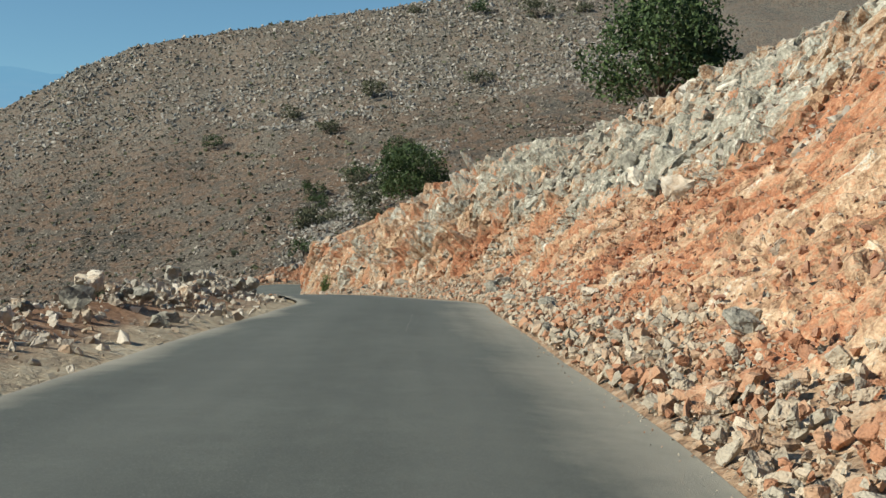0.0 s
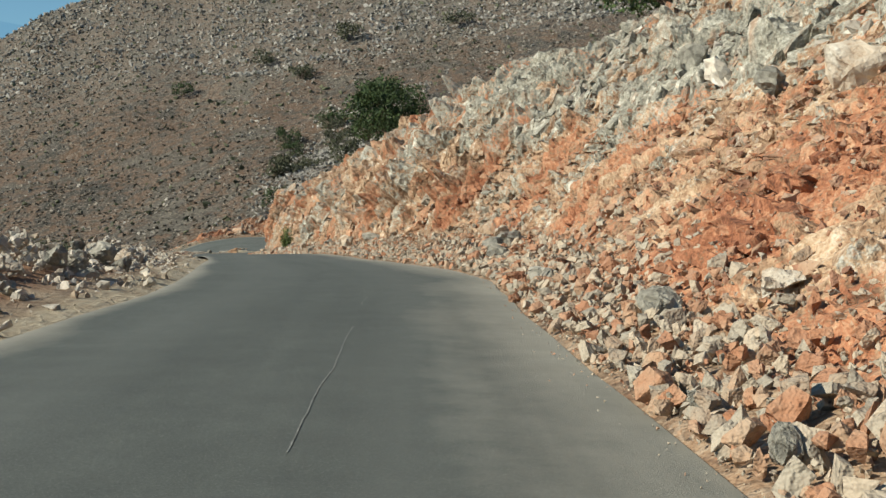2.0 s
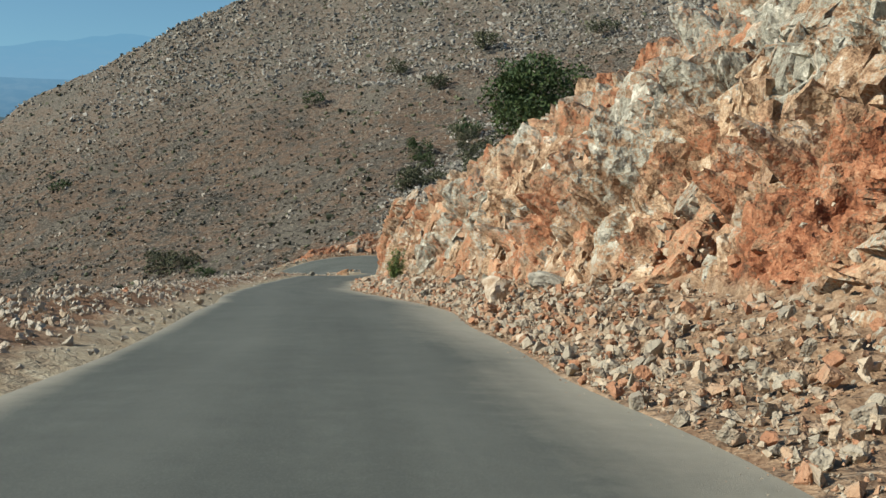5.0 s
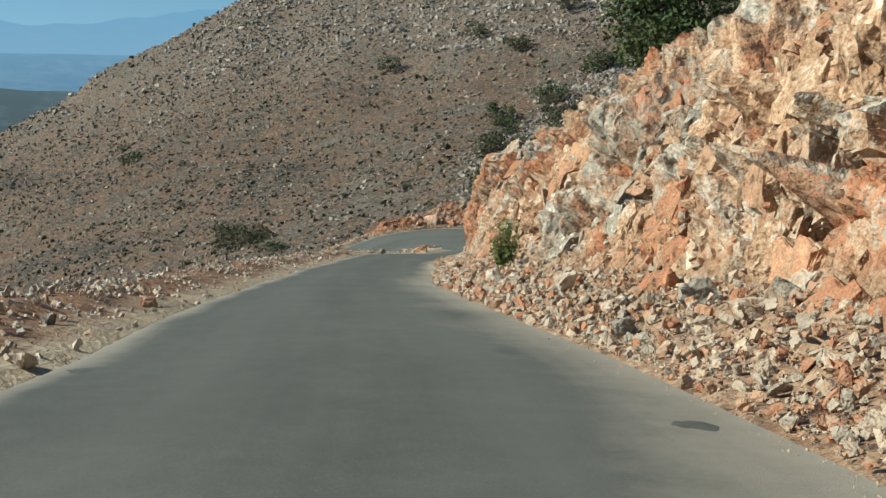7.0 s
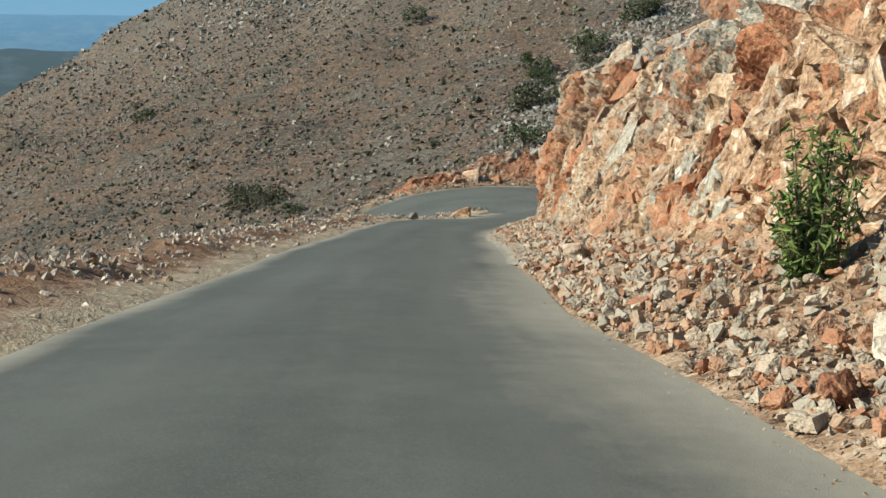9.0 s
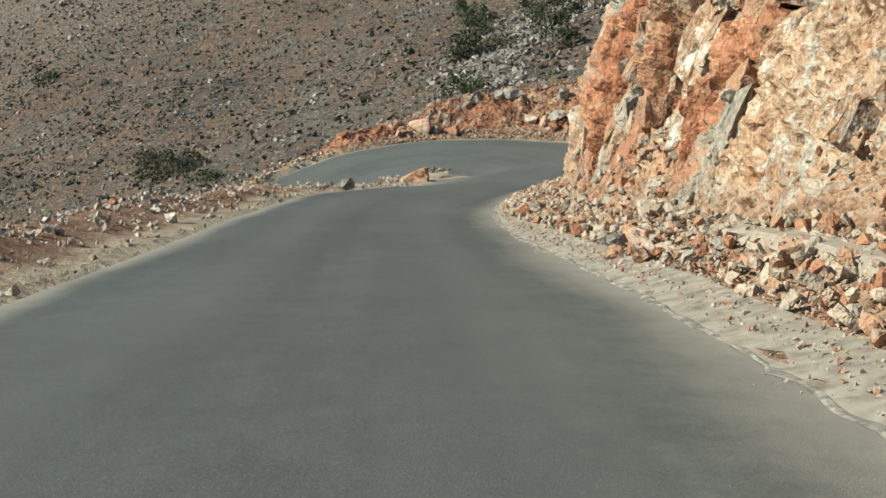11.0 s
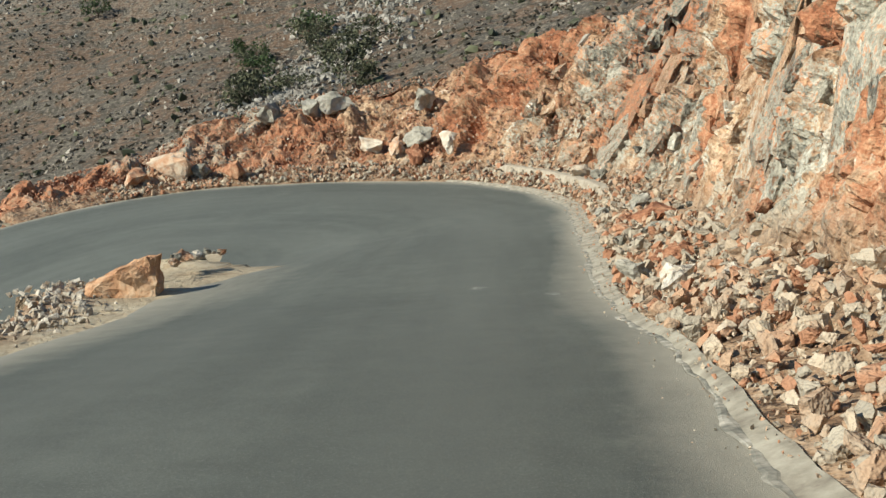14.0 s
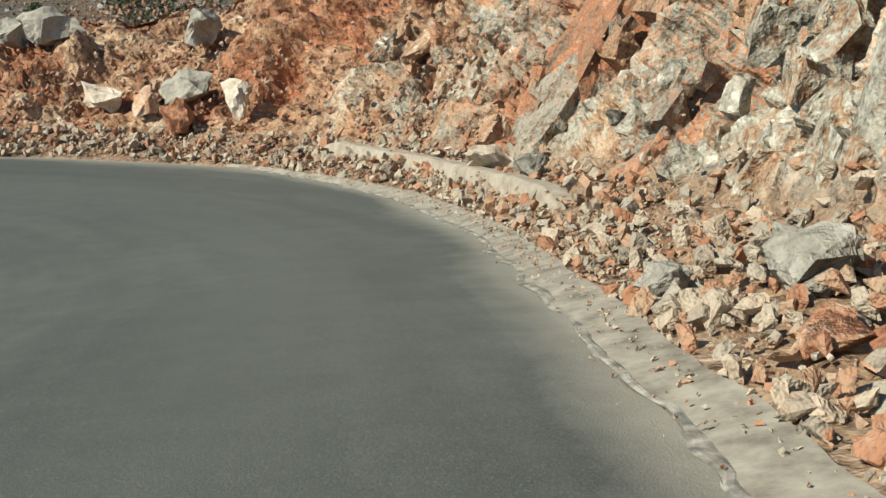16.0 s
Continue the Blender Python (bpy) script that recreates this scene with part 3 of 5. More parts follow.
steep *= 1 - 0.72 * scree
hgt = (B[..., 2] - base[:, None, 2]).ravel()
A = BU.ravel()
Q = np.stack([A + 0.15 * hgt, 0.6 * e, hgt], 1)      # along the road, out of it, up
Q = Q + np.stack([fractal(Q * 0.55, 3, 61 + q) for q in range(3)], 1) * 0.28
bedded = np.interp(A, [16, 22, 47, 54], [0, 1, 1, 0]) * np.clip((5.2 - hgt + fractal(Q * 0.4, 2, 12)) / 0.8, 0, 1)
wall = np.interp(A, [104, 114, 168, 174], [0, 1, 1, 0])
lv, tl, cr = blocks(Q * [0.72, 0.6, 0.55], 11)
lv2, tl2, cr2 = blocks(Q * [1.9, 1.2, 1.45], 31)
lv3, tl3, cr3 = blocks(Q * [4.4, 3.0, 3.8], 47)
ragged = fractal(Q * 5.5, 3, 301)
small = 0.05 * lv3 + 0.16 * tl3 - 0.07 * np.exp(-cr3 / 0.10) + 0.05 * ragged
pit = np.clip((-0.8 - lv2) * 20, 0, 1)
rough = 0.40 * lv + 1.2 * tl - 0.3 * pit
blocky = 0.20 * lv2 + 0.8 * tl2 - 0.55 * np.exp(-cr / 0.07) - 0.32 * np.exp(-cr2 / 0.10) - 0.25 * pit
tone = 0.5 + 0.25 * lv2 + 0.25 * lv3
# thin beds low on the face near the start
pick = bedded > 0.01
beds = np.zeros(len(A))
q = Q[pick] + np.c_[0 * A[pick], 0 * A[pick], 0.10 * A[pick] + 0.35 * np.sin(A[pick] * 0.35)]
lb, tb_, cb = blocks(q * [0.95, 0.35, 3.4], 131)
beds[pick] = 0.2 * lb + 0.35 * tb_ - 0.24 * np.exp(-cb / 0.07)
tone[pick] = tone[pick] * (1 - bedded[pick]) + bedded[pick] * (0.5 + 0.4 * lb)
# the tall wall by the bend: leaning slabs
pick = wall > 0.01
slabs, rough_slabs = np.zeros(len(A)), np.zeros(len(A))
q = Q[pick] + np.c_[0.02 * hgt[pick], 0 * A[pick], 0 * A[pick]]
ls, ts, cs = blocks(q * [0.85, 0.4, 0.24], 171)
lm, tm, cm = blocks(q * [2.3, 1.0, 0.8], 191)
rough_slabs[pick] = 0.30 * ls + 0.8 * ts - 0.35 * np.clip((-0.86 - lm) * 25, 0, 1)
slabs[pick] = 0.08 * lm + 0.42 * tm - 0.40 * np.exp(-cs / 0.05) - 0.22 * np.exp(-cm / 0.09)
tone[pick] = 0.56 + 0.2 * ls + 0.25 * lm
lump = fractal(p * 0.25, 3, 41)
rocky = blocky * np.clip(1 - bedded - wall, 0, 1) + beds * bedded + slabs * wall
def eased(v, taps):
    """Averaged over neighbouring cells of the face."""
    w = np.hanning(taps + 2)[1:-1]
    w /= w.sum()
    v = v.reshape(BU.shape)
    for ax_ in (0, 1):
        pad = [(0, 0), (0, 0)]
        pad[ax_] = (taps // 2, taps // 2)
        vp = np.pad(v, pad, mode="edge")
        v = sum(w[i] * np.take(vp, range(i, i + v.shape[ax_]), axis=ax_) for i in range(taps))
    return v.ravel()


large = eased(rough * np.clip(1 - bedded - wall, 0, 1) + rough_slabs * wall, 5)
bold = np.interp(A, [24, 34], [0.75, 1.25])
disp = steep * (0.85 * bold * large + 0.75 * bold * eased(rocky, 3) + small + 0.3 * lump - 0.12)
disp += (1 - steep) * (0.03 * lv2 + 0.06 * tl2 + 0.5 * small + 0.03 * lump) * np.clip(e / 1.2, 0, 1)
# overhung hollows: run, height, half length, height of the mouth, depth
HOLLOWS = [(73.0, 2.6, 1.7, 0.5, 0.7), (68.5, 2.5, 1.6, 0.45, 0.7), (63.5, 1.6, 0.9, 0.55, 0.6), (91.0, 3.3, 0.9, 0.45, 0.65), (48.5, 2.1, 0.8, 0.6, 0.55),
           (45.5, 2.1, 1.2, 0.35, 0.45), (42.0, 3.4, 1.1, 0.4, 0.65), (56.0, 2.8, 1.3, 0.5, 0.6), (163.0, 4.1, 0.5, 1.0, 0.55), (149.0, 3.0, 0.9, 0.6, 0.6),
           (156.0, 1.3, 0.3, 1.0, 0.35), (129.0, 2.6, 0.5, 0.5, 0.5), (79.0, 2.2, 0.6, 0.5, 0.5), (111.0, 2.6, 0.4, 0.9, 0.5)]
hollow = np.zeros(len(A))
for hu_, hh_, hl_, hm_, hd_ in HOLLOWS:
    ua, ha = (A - hu_ + 0.25 * lump) / hl_, (hgt - hh_ - 0.12 * (A - hu_) + 0.12 * lv2) / hm_
    hollow += -hd_ * np.clip(1 - ua ** 2, 0, 1) * np.clip((0.12 - ha) / 0.12, 0, 1) * np.clip(1.15 + ha, 0, 1) + 0.4 * hd_ * np.clip(1 - ua ** 2, 0, 1) * np.clip((ha - 0.05) / 0.12, 0, 1) * np.clip(1.6 - ha, 0, 1)
disp += hollow
disp *= np.clip(e / 1.0, 0, 1)
p = p + nrm.reshape(-1, 3) * disp[:, None]
p[:, 2] += 0.02 - 0.14 * np.clip((0.12 - e) / 0.3, 0, 1)
sunk = p.reshape(*BU.shape, 3)
sunk[:, -1, 2] -= np.interp(bu, [170, 180], [0, 2.5])      # the far end tucks into the slope
sunk[-12:, :, 2] -= np.linspace(0, 1.2, 12)[:, None]


def tint(A, H, one, two):
    """How grey and how rust-stained the rock is at a run and height; one and two vary it block by block."""
    Qn = np.stack([A, 0 * A, H], 1)
    high = np.clip((H - 3.4) / 1.2, 0, 1) * np.interp(A, [22, 30, 62, 72], [0, 1, 1, 0])
    g = np.interp(A, [0, 24, 34, 60, 75, 104, 116, 165, 175, 240], [0.16, 0.20, 0.36, 0.34, 0.30, 0.33, 0.42, 0.46, 0.36, 0.3]) + 0.30 * high + 0.26 * fractal(Qn * 0.22, 3, 55) + 0.18 * one + 0.18 * two
    run_ = fractal(np.stack([A * 0.5 + 0.15 * H, 0 * A, H * 0.12], 1), 3, 83)
    low = np.clip((3.2 - H) / 2, 0, 1) * np.interp(A, [18, 25, 58, 70], [0, 1, 1, 0])
    r = np.interp(A, [0, 22, 32, 60, 104, 116, 166, 174, 240], [0.66, 0.62, 0.46, 0.46, 0.44, 0.42, 0.40, 0.54, 0.54]) - 0.24 * high + 0.32 * run_ - 0.14 * two + 0.10 * low
    return g, r


tone = tone - np.interp(A, [30, 44, 62, 72, 104, 112, 158, 170], [0, 0.14, 0.14, 0, 0, 0.10, 0.10, 0.22])
grey, rust = tint(A, hgt, lv, 0.7 * lv2 + 0.5 * lv3)
rust = rust + 0.10 * pit + 0.05 + 0.5 * np.clip(-hollow, 0, 0.5)
foot = np.clip((tab[:, 0] * 1.05 + 0.3 - e) / 0.6, 0, 1) * (1 - 0.35 * scree)
bank = mesh_object("cut_slope", p, grid_faces(len(bu), BE.shape[1]), ROCK_FACE, False, [("grey", grey), ("rust", rust), ("foot", foot), ("tone", tone)])
tagged(bank, "broken grey limestone and red earth road cutting", "rock face", kind="structure")


# ---- loose stone ----
rng = np.random.default_rng(7)


def rock_shapes(count, points, flat=0.75):
    """Angular lumps: hulls of scattered points, as vertex and triangle arrays about a metre across."""
    shapes = []
    for _ in range(count):
        bm = bmesh.new()
        q = rng.normal(size=(points, 3))
        q /= np.linalg.norm(q, axis=1)[:, None]
        q *= rng.uniform(0.36, 0.54, (points, 1)) * np.array([1.0, rng.uniform(0.65, 0.95), rng.uniform(0.5, flat)])
        for v in q:
            bm.verts.new(v)
        bmesh.ops.convex_hull(bm, input=bm.verts)
        bmesh.ops.delete(bm, geom=[v for v in bm.verts if not v.link_faces], context="VERTS")
        bmesh.ops.triangulate(bm, faces=bm.faces)
        bm.verts.index_update()
        shapes.append((np.array([v.co[:] for v in bm.verts]), np.array([[v.index for v in f.verts] for f in bm.faces])))
        bm.free()
    return shapes


def turns(n, tilt=1.0):
    """Random turns as matrices."""
    q = rng.normal(size=(n, 4)) * [1, tilt, tilt, 1]
    q /= np.linalg.norm(q, axis=1)[:, None]
    w, a, b, c = q.T
    return np.stack([np.stack([1 - 2 * (b * b + c * c), 2 * (a * b - w * c), 2 * (a * c + w * b)], -1),
                     np.stack([2 * (a * b + w * c), 1 - 2 * (a * a + c * c), 2 * (b * c - w * a)], -1),
                     np.stack([2 * (a * c - w * b), 2 * (b * c + w * a), 1 - 2 * (a * a + b * b)], -1)], 1)


def strewn(name, shapes, at, size, mat, label, category, tilt=1.0):
    """One object of many small pieces: kind stuff."""
    which = rng.integers(0, len(shapes), len(at))
    R = turns(len(at), tilt)
    vs, fs, off = [], [], 0
    for i, (v, f) in enumerate(shapes):
        m = np.where(which == i)[0]
        if not len(m):
            continue
        w = np.einsum("nij,vj->nvi", R[m], v) * size[m, None, None] + at[m][:, None]
        vs.append(w.reshape(-1, 3))
        fs.append((f[None] + (np.arange(len(m)) * len(v))[:, None, None] + off).reshape(-1, 3))
        off += len(m) * len(v)
    ob = mesh_object(name, np.vstack(vs), np.vstack(fs), mat)
    return tagged(ob, label, category, kind="stuff")


def edge_at(table, u):
    b = np.stack([np.interp(u, U, table[:, c]) for c in range(3)], 1)
    t = np.stack([np.interp(u + 0.8, U, table[:, c]) - np.interp(u - 0.8, U, table[:, c]) for c in (0, 1)], 1)
    t /= np.linalg.norm(t, axis=1)[:, None]
    return b, np.stack([t[:, 1], -t[:, 0]], 1)


def on_bank(u, e):
    """Points on the bank, out from the road's right edge."""
    b, n = edge_at(RIGHT, u)
    return np.c_[b[:, :2] + n * e[:, None], b[:, 2] + bank_height(u, e)]


def on_left(u, e):
    b, n = edge_at(LEFT, u)
    q = b[:, :2] - n * e[:, None]
    return np.c_[q, ground_height(q[:, 0], q[:, 1])[0]]


def sizes(n, lo, hi, power=2.2):
    return lo + (hi - lo) * rng.uniform(0, 1, n) ** power


def gutter_width(u):
    return np.interp(u, [104, 109, 121, 127, 146, 155, 167, 174], [0, 0.62, 0.60, 0.18, 0.12, 0.34, 0.34, 0])


LUMPS, TINY = rock_shapes(12, 13, 0.9), rock_shapes(20, 9, 0.85)

# ---- the broken blocks of the rock face ----
def block_shapes(count, cuts, amount=1.0):
    """Jointed blocks with chipped corners, about a metre each way."""
    shapes = []
    for i in range(count):
        bm = bmesh.new()
        for cx in (-0.5, 0.5):
            for cy in (-0.5, 0.5):
                for cz in (-0.5, 0.5):
                    c = np.array([cx, cy, cz]) * rng.uniform(0.55, 1.08, 3)
                    if rng.uniform() < 0.45:
                        for ax_ in range(3):
                            d = c.copy()
                            d[ax_] *= rng.uniform(0.35, 0.8)
                            bm.verts.new(d)
                    else:
                        bm.verts.new(c)
        bmesh.ops.convex_hull(bm, input=bm.verts)
        bmesh.ops.delete(bm, geom=[v for v in bm.verts if not v.link_faces], context="VERTS")
        bmesh.ops.triangulate(bm, faces=bm.faces)
        if cuts:
            bmesh.ops.subdivide_edges(bm, edges=bm.edges, cuts=cuts, use_grid_fill=True)
            bmesh.ops.triangulate(bm, faces=bm.faces)
            for v in bm.verts:
                k4 = Vector((i * 3.1, 0, 0))
                v.co += v.co.normalized() * amount * (0.20 * noise.noise(v.co * 1.9 + k4) + 0.11 * noise.noise(v.co * 4.7 + k4) + 0.05 * noise.noise(v.co * 11 + k4))
        bm.verts.index_update()
        shapes.append((np.array([v.co[:] for v in bm.verts]), np.array([[v.index for v in f.verts] for f in bm.faces])))
        bm.free()
    return shapes


def out_at(u, h):
    """How far out from the road's edge the bank reaches the height h."""
    e1, h1, e2, h2, e3, h3, k = smooth_table(BANK + BANK2, u).T
    e = np.where(h < h1, e1 * np.clip(h / h1, 0, 1), e1 + (e2 - e1) * (h - h1) / (h2 - h1))
    return np.where(h > h2, e2 + (e3 - e2) * (h - h2) / np.maximum(h3 - h2, 0.3), e)


def block_frames(u, h, size, spin, lean, proud):
    """Places and turned frames for blocks set into the bank: along it, out of it, up."""
    e = out_at(u, h)
    c = on_bank(u, e)
    along = on_bank(u + 0.4, out_at(u + 0.4, h)) - on_bank(u - 0.4, out_at(u - 0.4, h))
    along[:, 2] *= 0.5
    along /= np.linalg.norm(along, axis=1)[:, None]
    steepness = np.arctan2(bank_height(u, e + 0.3) - bank_height(u, e - 0.3), 0.6)
    _, away = edge_at(RIGHT, u)
    tip = (1.5708 - steepness) * lean                   # leaning back with the slope
    up = np.c_[away * np.sin(tip)[:, None], np.cos(tip)]
    up -= along * (up * along).sum(1)[:, None]
    up /= np.linalg.norm(up, axis=1)[:, None]
    inward = np.cross(up, along)
    inward *= np.sign((inward[:, :2] * away).sum(1))[:, None]
    F = np.stack([along, inward, up], 2)
    q = rng.normal(0, 1, (len(u), 3)) * spin
    ca, sa = np.cos(q), np.sin(q)
    z_, o_ = np.zeros(len(u)), np.ones(len(u))
    Rx = np.stack([np.stack([o_, z_, z_], -1), np.stack([z_, ca[:, 0], -sa[:, 0]], -1), np.stack([z_, sa[:, 0], ca[:, 0]], -1)], 1)
    Ry = np.stack([np.stack([ca[:, 1], z_, sa[:, 1]], -1), np.stack([z_, o_, z_], -1), np.stack([-sa[:, 1], z_, ca[:, 1]], -1)], 1)
    Rz = np.stack([np.stack([ca[:, 2], -sa[:, 2], z_], -1), np.stack([sa[:, 2], ca[:, 2], z_], -1), np.stack([z_, z_, o_], -1)], 1)
    F = F @ Rx @ Ry @ Rz
    c = c + inward * (size[:, 1] * 0.5 - proud)[:, None]
    return c, F * size[:, None, :]


def block_zone(n, u0, u1, h0, h1, width, depth, height, spin, lean, proud):
    """Random blocks over a stretch of the bank: run, height, size and frame."""
    u = rng.uniform(u0, u1, n)
    top = smooth_table(BANK + BANK2, u)
    lo, hi = np.maximum(h0, top[:, 1] * 0.7), np.minimum(h1, top[:, 5])
    h = lo + (hi - lo) * rng.uniform(0, 1, n)
    g = rng.uniform(0, 1, n) ** 1.7
    size = np.stack([a + (b - a) * np.clip(g + rng.uniform(-0.2, 0.2, n), 0, 1) for a, b in (width, depth, height)], 1)
    c, F = block_frames(u, h, size, spin, lean, rng.uniform(*proud, n) * (0.4 + size.min(1)))
    return u, h, size, c, F


ZONES = [block_zone(1500, 54, 112, 0.3, 9.2, (0.16, 1.1), (0.4, 1.0), (0.18, 1.2), 0.25, 0.7, (-0.10, 0.16)),          # jointed blocks
         block_zone(1250, 22, 53, 0.5, 4.6, (0.35, 1.4), (0.4, 0.9), (0.09, 0.32), 0.09, 0.3, (-0.05, 0.16)),          # thin beds
         block_zone(1250, 24, 70, 3.8, 10.5, (0.22, 0.85), (0.3, 0.9), (0.3, 1.15), 0.26, 0.5, (0.0, 0.30)),           # grey pillars above
         block_zone(150, 110, 171, 0.4, 7.4, (0.5, 1.5), (0.35, 0.6), (0.8, 2.6), 0.10, 0.97, (-0.14, 0.04)),           # slabs of the tall wall
         block_zone(800, 110, 172, 0.4, 7.4, (0.12, 0.6), (0.25, 0.5), (0.15, 0.9), 0.22, 0.92, (-0.10, 0.08)),
         block_zone(150, -6, 24, 2.0, 11.0, (0.2, 0.8), (0.3, 0.7), (0.2, 0.6), 0.5, 0.5, (0.05, 0.3))]
bu_, bh_, bs_, bc_, bf_ = [np.concatenate([z[i] for z in ZONES]) for i in range(5)]
vary1, vary2 = rng.uniform(-1, 1, len(bu_)), rng.uniform(-1, 1, len(bu_))
bg_, br_ = tint(bu_, bh_, vary1, vary2)
br_ = br_ - 0.05
bt_ = 0.46 + 0.26 * rng.uniform(-1, 1, len(bu_)) + np.interp(bu_, [16, 24, 56, 64, 104, 114], [0, -0.14, -0.14, -0.03, -0.03, -0.06]) - np.interp(bu_, [155, 168], [0, 0.12])
rank = bs_[:, 0] * bs_[:, 2] * (bs_.max(1) < 2.4 * bs_.min(1)) * (bh_ < 6.5) * (bu_ > 20) * (bu_ < 168)
ORDER = np.argsort(-rank)
BIG, REST = ORDER[:240], ORDER[240:]
PLAIN_BLOCKS, CHIP_BLOCKS, ROUGH_BLOCKS, LARGE_BLOCKS = block_shapes(26, 0), block_shapes(26, 1, 0.9), block_shapes(20, 1, 1.1), block_shapes(16, 3, 1.15)


def cobbles(count, flat):
    """Chunky broken stones of uneven proportions."""
    return [(v * [1.0, rng.uniform(0.62, 0.98), rng.uniform(*flat)] * 0.86, f) for v, f in block_shapes(count, 0)]


SMALL = cobbles(12, (0.42, 0.8))
for _ in range(3):
    SMALL += [(v * [1.0, rng.uniform(0.7, 1.0), rng.uniform(0.6, 1.0)] * 1.12, f) for v, f in rock_shapes(12, 11, 0.85)]


def joined_blocks(name, ids, shapes, label):
    which = rng.integers(0, len(shapes), len(ids))
    vs, fs, lay, off = [], [], [[], [], []], 0
    for i, (v, f) in enumerate(shapes):
        m = ids[which == i]
        if not len(m):
            continue
        vs.append((np.einsum("nij,vj->nvi", bf_[m], v) + bc_[m][:, None]).reshape(-1, 3))
        fs.append((f[None] + (np.arange(len(m)) * len(v))[:, None, None] + off).reshape(-1, 3))
        for store, vals in zip(lay, (bg_, br_, bt_)):
            store.append(np.repeat(vals[m], len(v)))
        off += len(m) * len(v)
    ob = mesh_object(name, np.vstack(vs), np.vstack(fs), ROCK_FACE, False, list(zip(("grey", "rust", "tone"), [np.concatenate(a) for a in lay])))
    ob.parent = bank
    return tagged(ob, label, kind="stuff")


area = bs_[REST, 0] * bs_[REST, 2]
joined_blocks("broken_blocks", REST[area > 0.3], ROUGH_BLOCKS, "jointed limestone blocks of the rock face")
joined_blocks("broken_bits", REST[area <= 0.07], PLAIN_BLOCKS, "small flat chips of limestone in the rock face")
joined_blocks("broken_chips", REST[(area > 0.07) & (area <= 0.3)], CHIP_BLOCKS, "small broken limestone blocks of the rock face")
# the largest blocks, each a piece of its own
stock_blocks = []
for i, (v, f) in enumerate(LARGE_BLOCKS):
    for j, (g0, r0) in enumerate(((0.18, 0.25), (0.75, 0.15), (0.3, 0.62))):
        me = bpy.data.meshes.new("limestone_block")
        me.from_pydata(v.tolist(), [], f.tolist())
        for key, val in (("grey", g0), ("rust", r0), ("tone", 0.5 + 0.1 * (i % 5 - 2))):
            me.attributes.new(key, "FLOAT", "POINT").data.foreach_set("value", np.full(len(v), val, np.float32))
        me.materials.append(ROCK_FACE)
        stock_blocks.append(me)
for m in BIG:
    j = 2 if br_[m] > 0.5 else 1 if bg_[m] > 0.46 else 0
    ob = new("limestone_block", stock_blocks[int(rng.integers(0, len(LARGE_BLOCKS))) * 3 + j])
    ob.parent = bank
    mm = Matrix(bf_[m].tolist()).to_4x4()
    mm.translation = Vector(bc_[m].tolist())
    ob.matrix_basis = mm

# heaps along the foot of the bank
n = 26000
u = rng.uniform(-8, 186, n)
toe = smooth_table(BANK + BANK2, u)[:, 0]
e = np.abs(rng.normal(0, 0.58, n)) * (toe + 0.5) + 0.05
keep = e < toe + np.interp(u, [18, 32, 100, 110], [0.5, 1.2, 1.2, -0.1])
u, e = u[keep], e[keep]
e = e + gutter_width(u) * 0.9
s = sizes(len(u), 0.05, 0.27, 2.7)
at = on_bank(u, e)
at[:, 2] += 0.02 + 0.2 * s + rng.uniform(0, 0.16, len(u)) * np.clip(1 - np.abs(e - toe[keep] * 0.6) / 1.2, 0, 1)
strewn("rubble_heap", SMALL, at, s, RUBBLE, "angular grey and rust-red rubble along the foot of the cutting", "rubble")

# the loose slope by the start and beyond the bend
n = 12000
u = np.r_[rng.uniform(-8, 46, n), rng.uniform(168, 188, 9000)]
e = np.r_[rng.uniform(0, 1, n) ** 1.25 * 13.0 + 0.8, rng.uniform(0, 1, 9000) ** 1.1 * 7.0 + 0.5]
s = sizes(len(u), 0.04, 0.22, 3.0)
at = on_bank(u, e)
at[:, 2] += 0.02 + 0.2 * s
strewn("scree", TINY, at, s, REDRUBBLE, "loose angular stones on a red earth slope", "scree")

# stones among the standing rock, on ledges and along the brow
n = 3400
u = 8 + 100 * rng.uniform(0, 1, n)
tt_ = smooth_table(BANK + BANK2, u)
e = tt_[:, 2] + rng.uniform(0.1, 1.0, n) * (tt_[:, 4] - tt_[:, 2] + 1.5)
s = sizes(n, 0.08, 0.5, 2.6)
at = on_bank(u, e)
at[:, 2] += 0.1 * s
strewn("brow_stones", LUMPS, at, s, GREYROCK, "pale weathered limestone lumps along the brow", "stones")

n = 1500
u = rng.uniform(24, 172, n)
e = smooth_table(BANK + BANK2, u)[:, 4] + rng.normal(0.1, 0.45, n)
s = sizes(n, 0.15, 0.75, 2.2)
at = on_bank(u, e)
at[:, 2] += 0.05 * s
strewn("edge_stones", LUMPS, at, s, GREYROCK, "broken limestone lumps along the top edge of the rock face", "stones")

# the rough edge on the valley side
n = 19000
u = rng.uniform(-6, 158, n)
e = np.abs(rng.normal(2.2, 0.95, n)) + 0.2
e = np.where(u > 138, 0.25 + 0.5 * e, e)
pile = np.clip(0.35 + 0.9 * value_noise(np.c_[u * 0.22, 0 * u, 0 * u], 71), 0, 1.3) * np.interp(u, [8, 18, 48, 62], [0.6, 1.7, 1.5, 0.8])
pile *= np.interp(u, [8, 18, 48, 62], [0.6, 1.7, 1.5, 0.8])
thin = rng.uniform(0, 1, n) < np.where(e < 1.3, 0.65, 1.0) * (0.4 + 0.6 * pile)
u, e, pile = u[thin], e[thin], pile[thin]
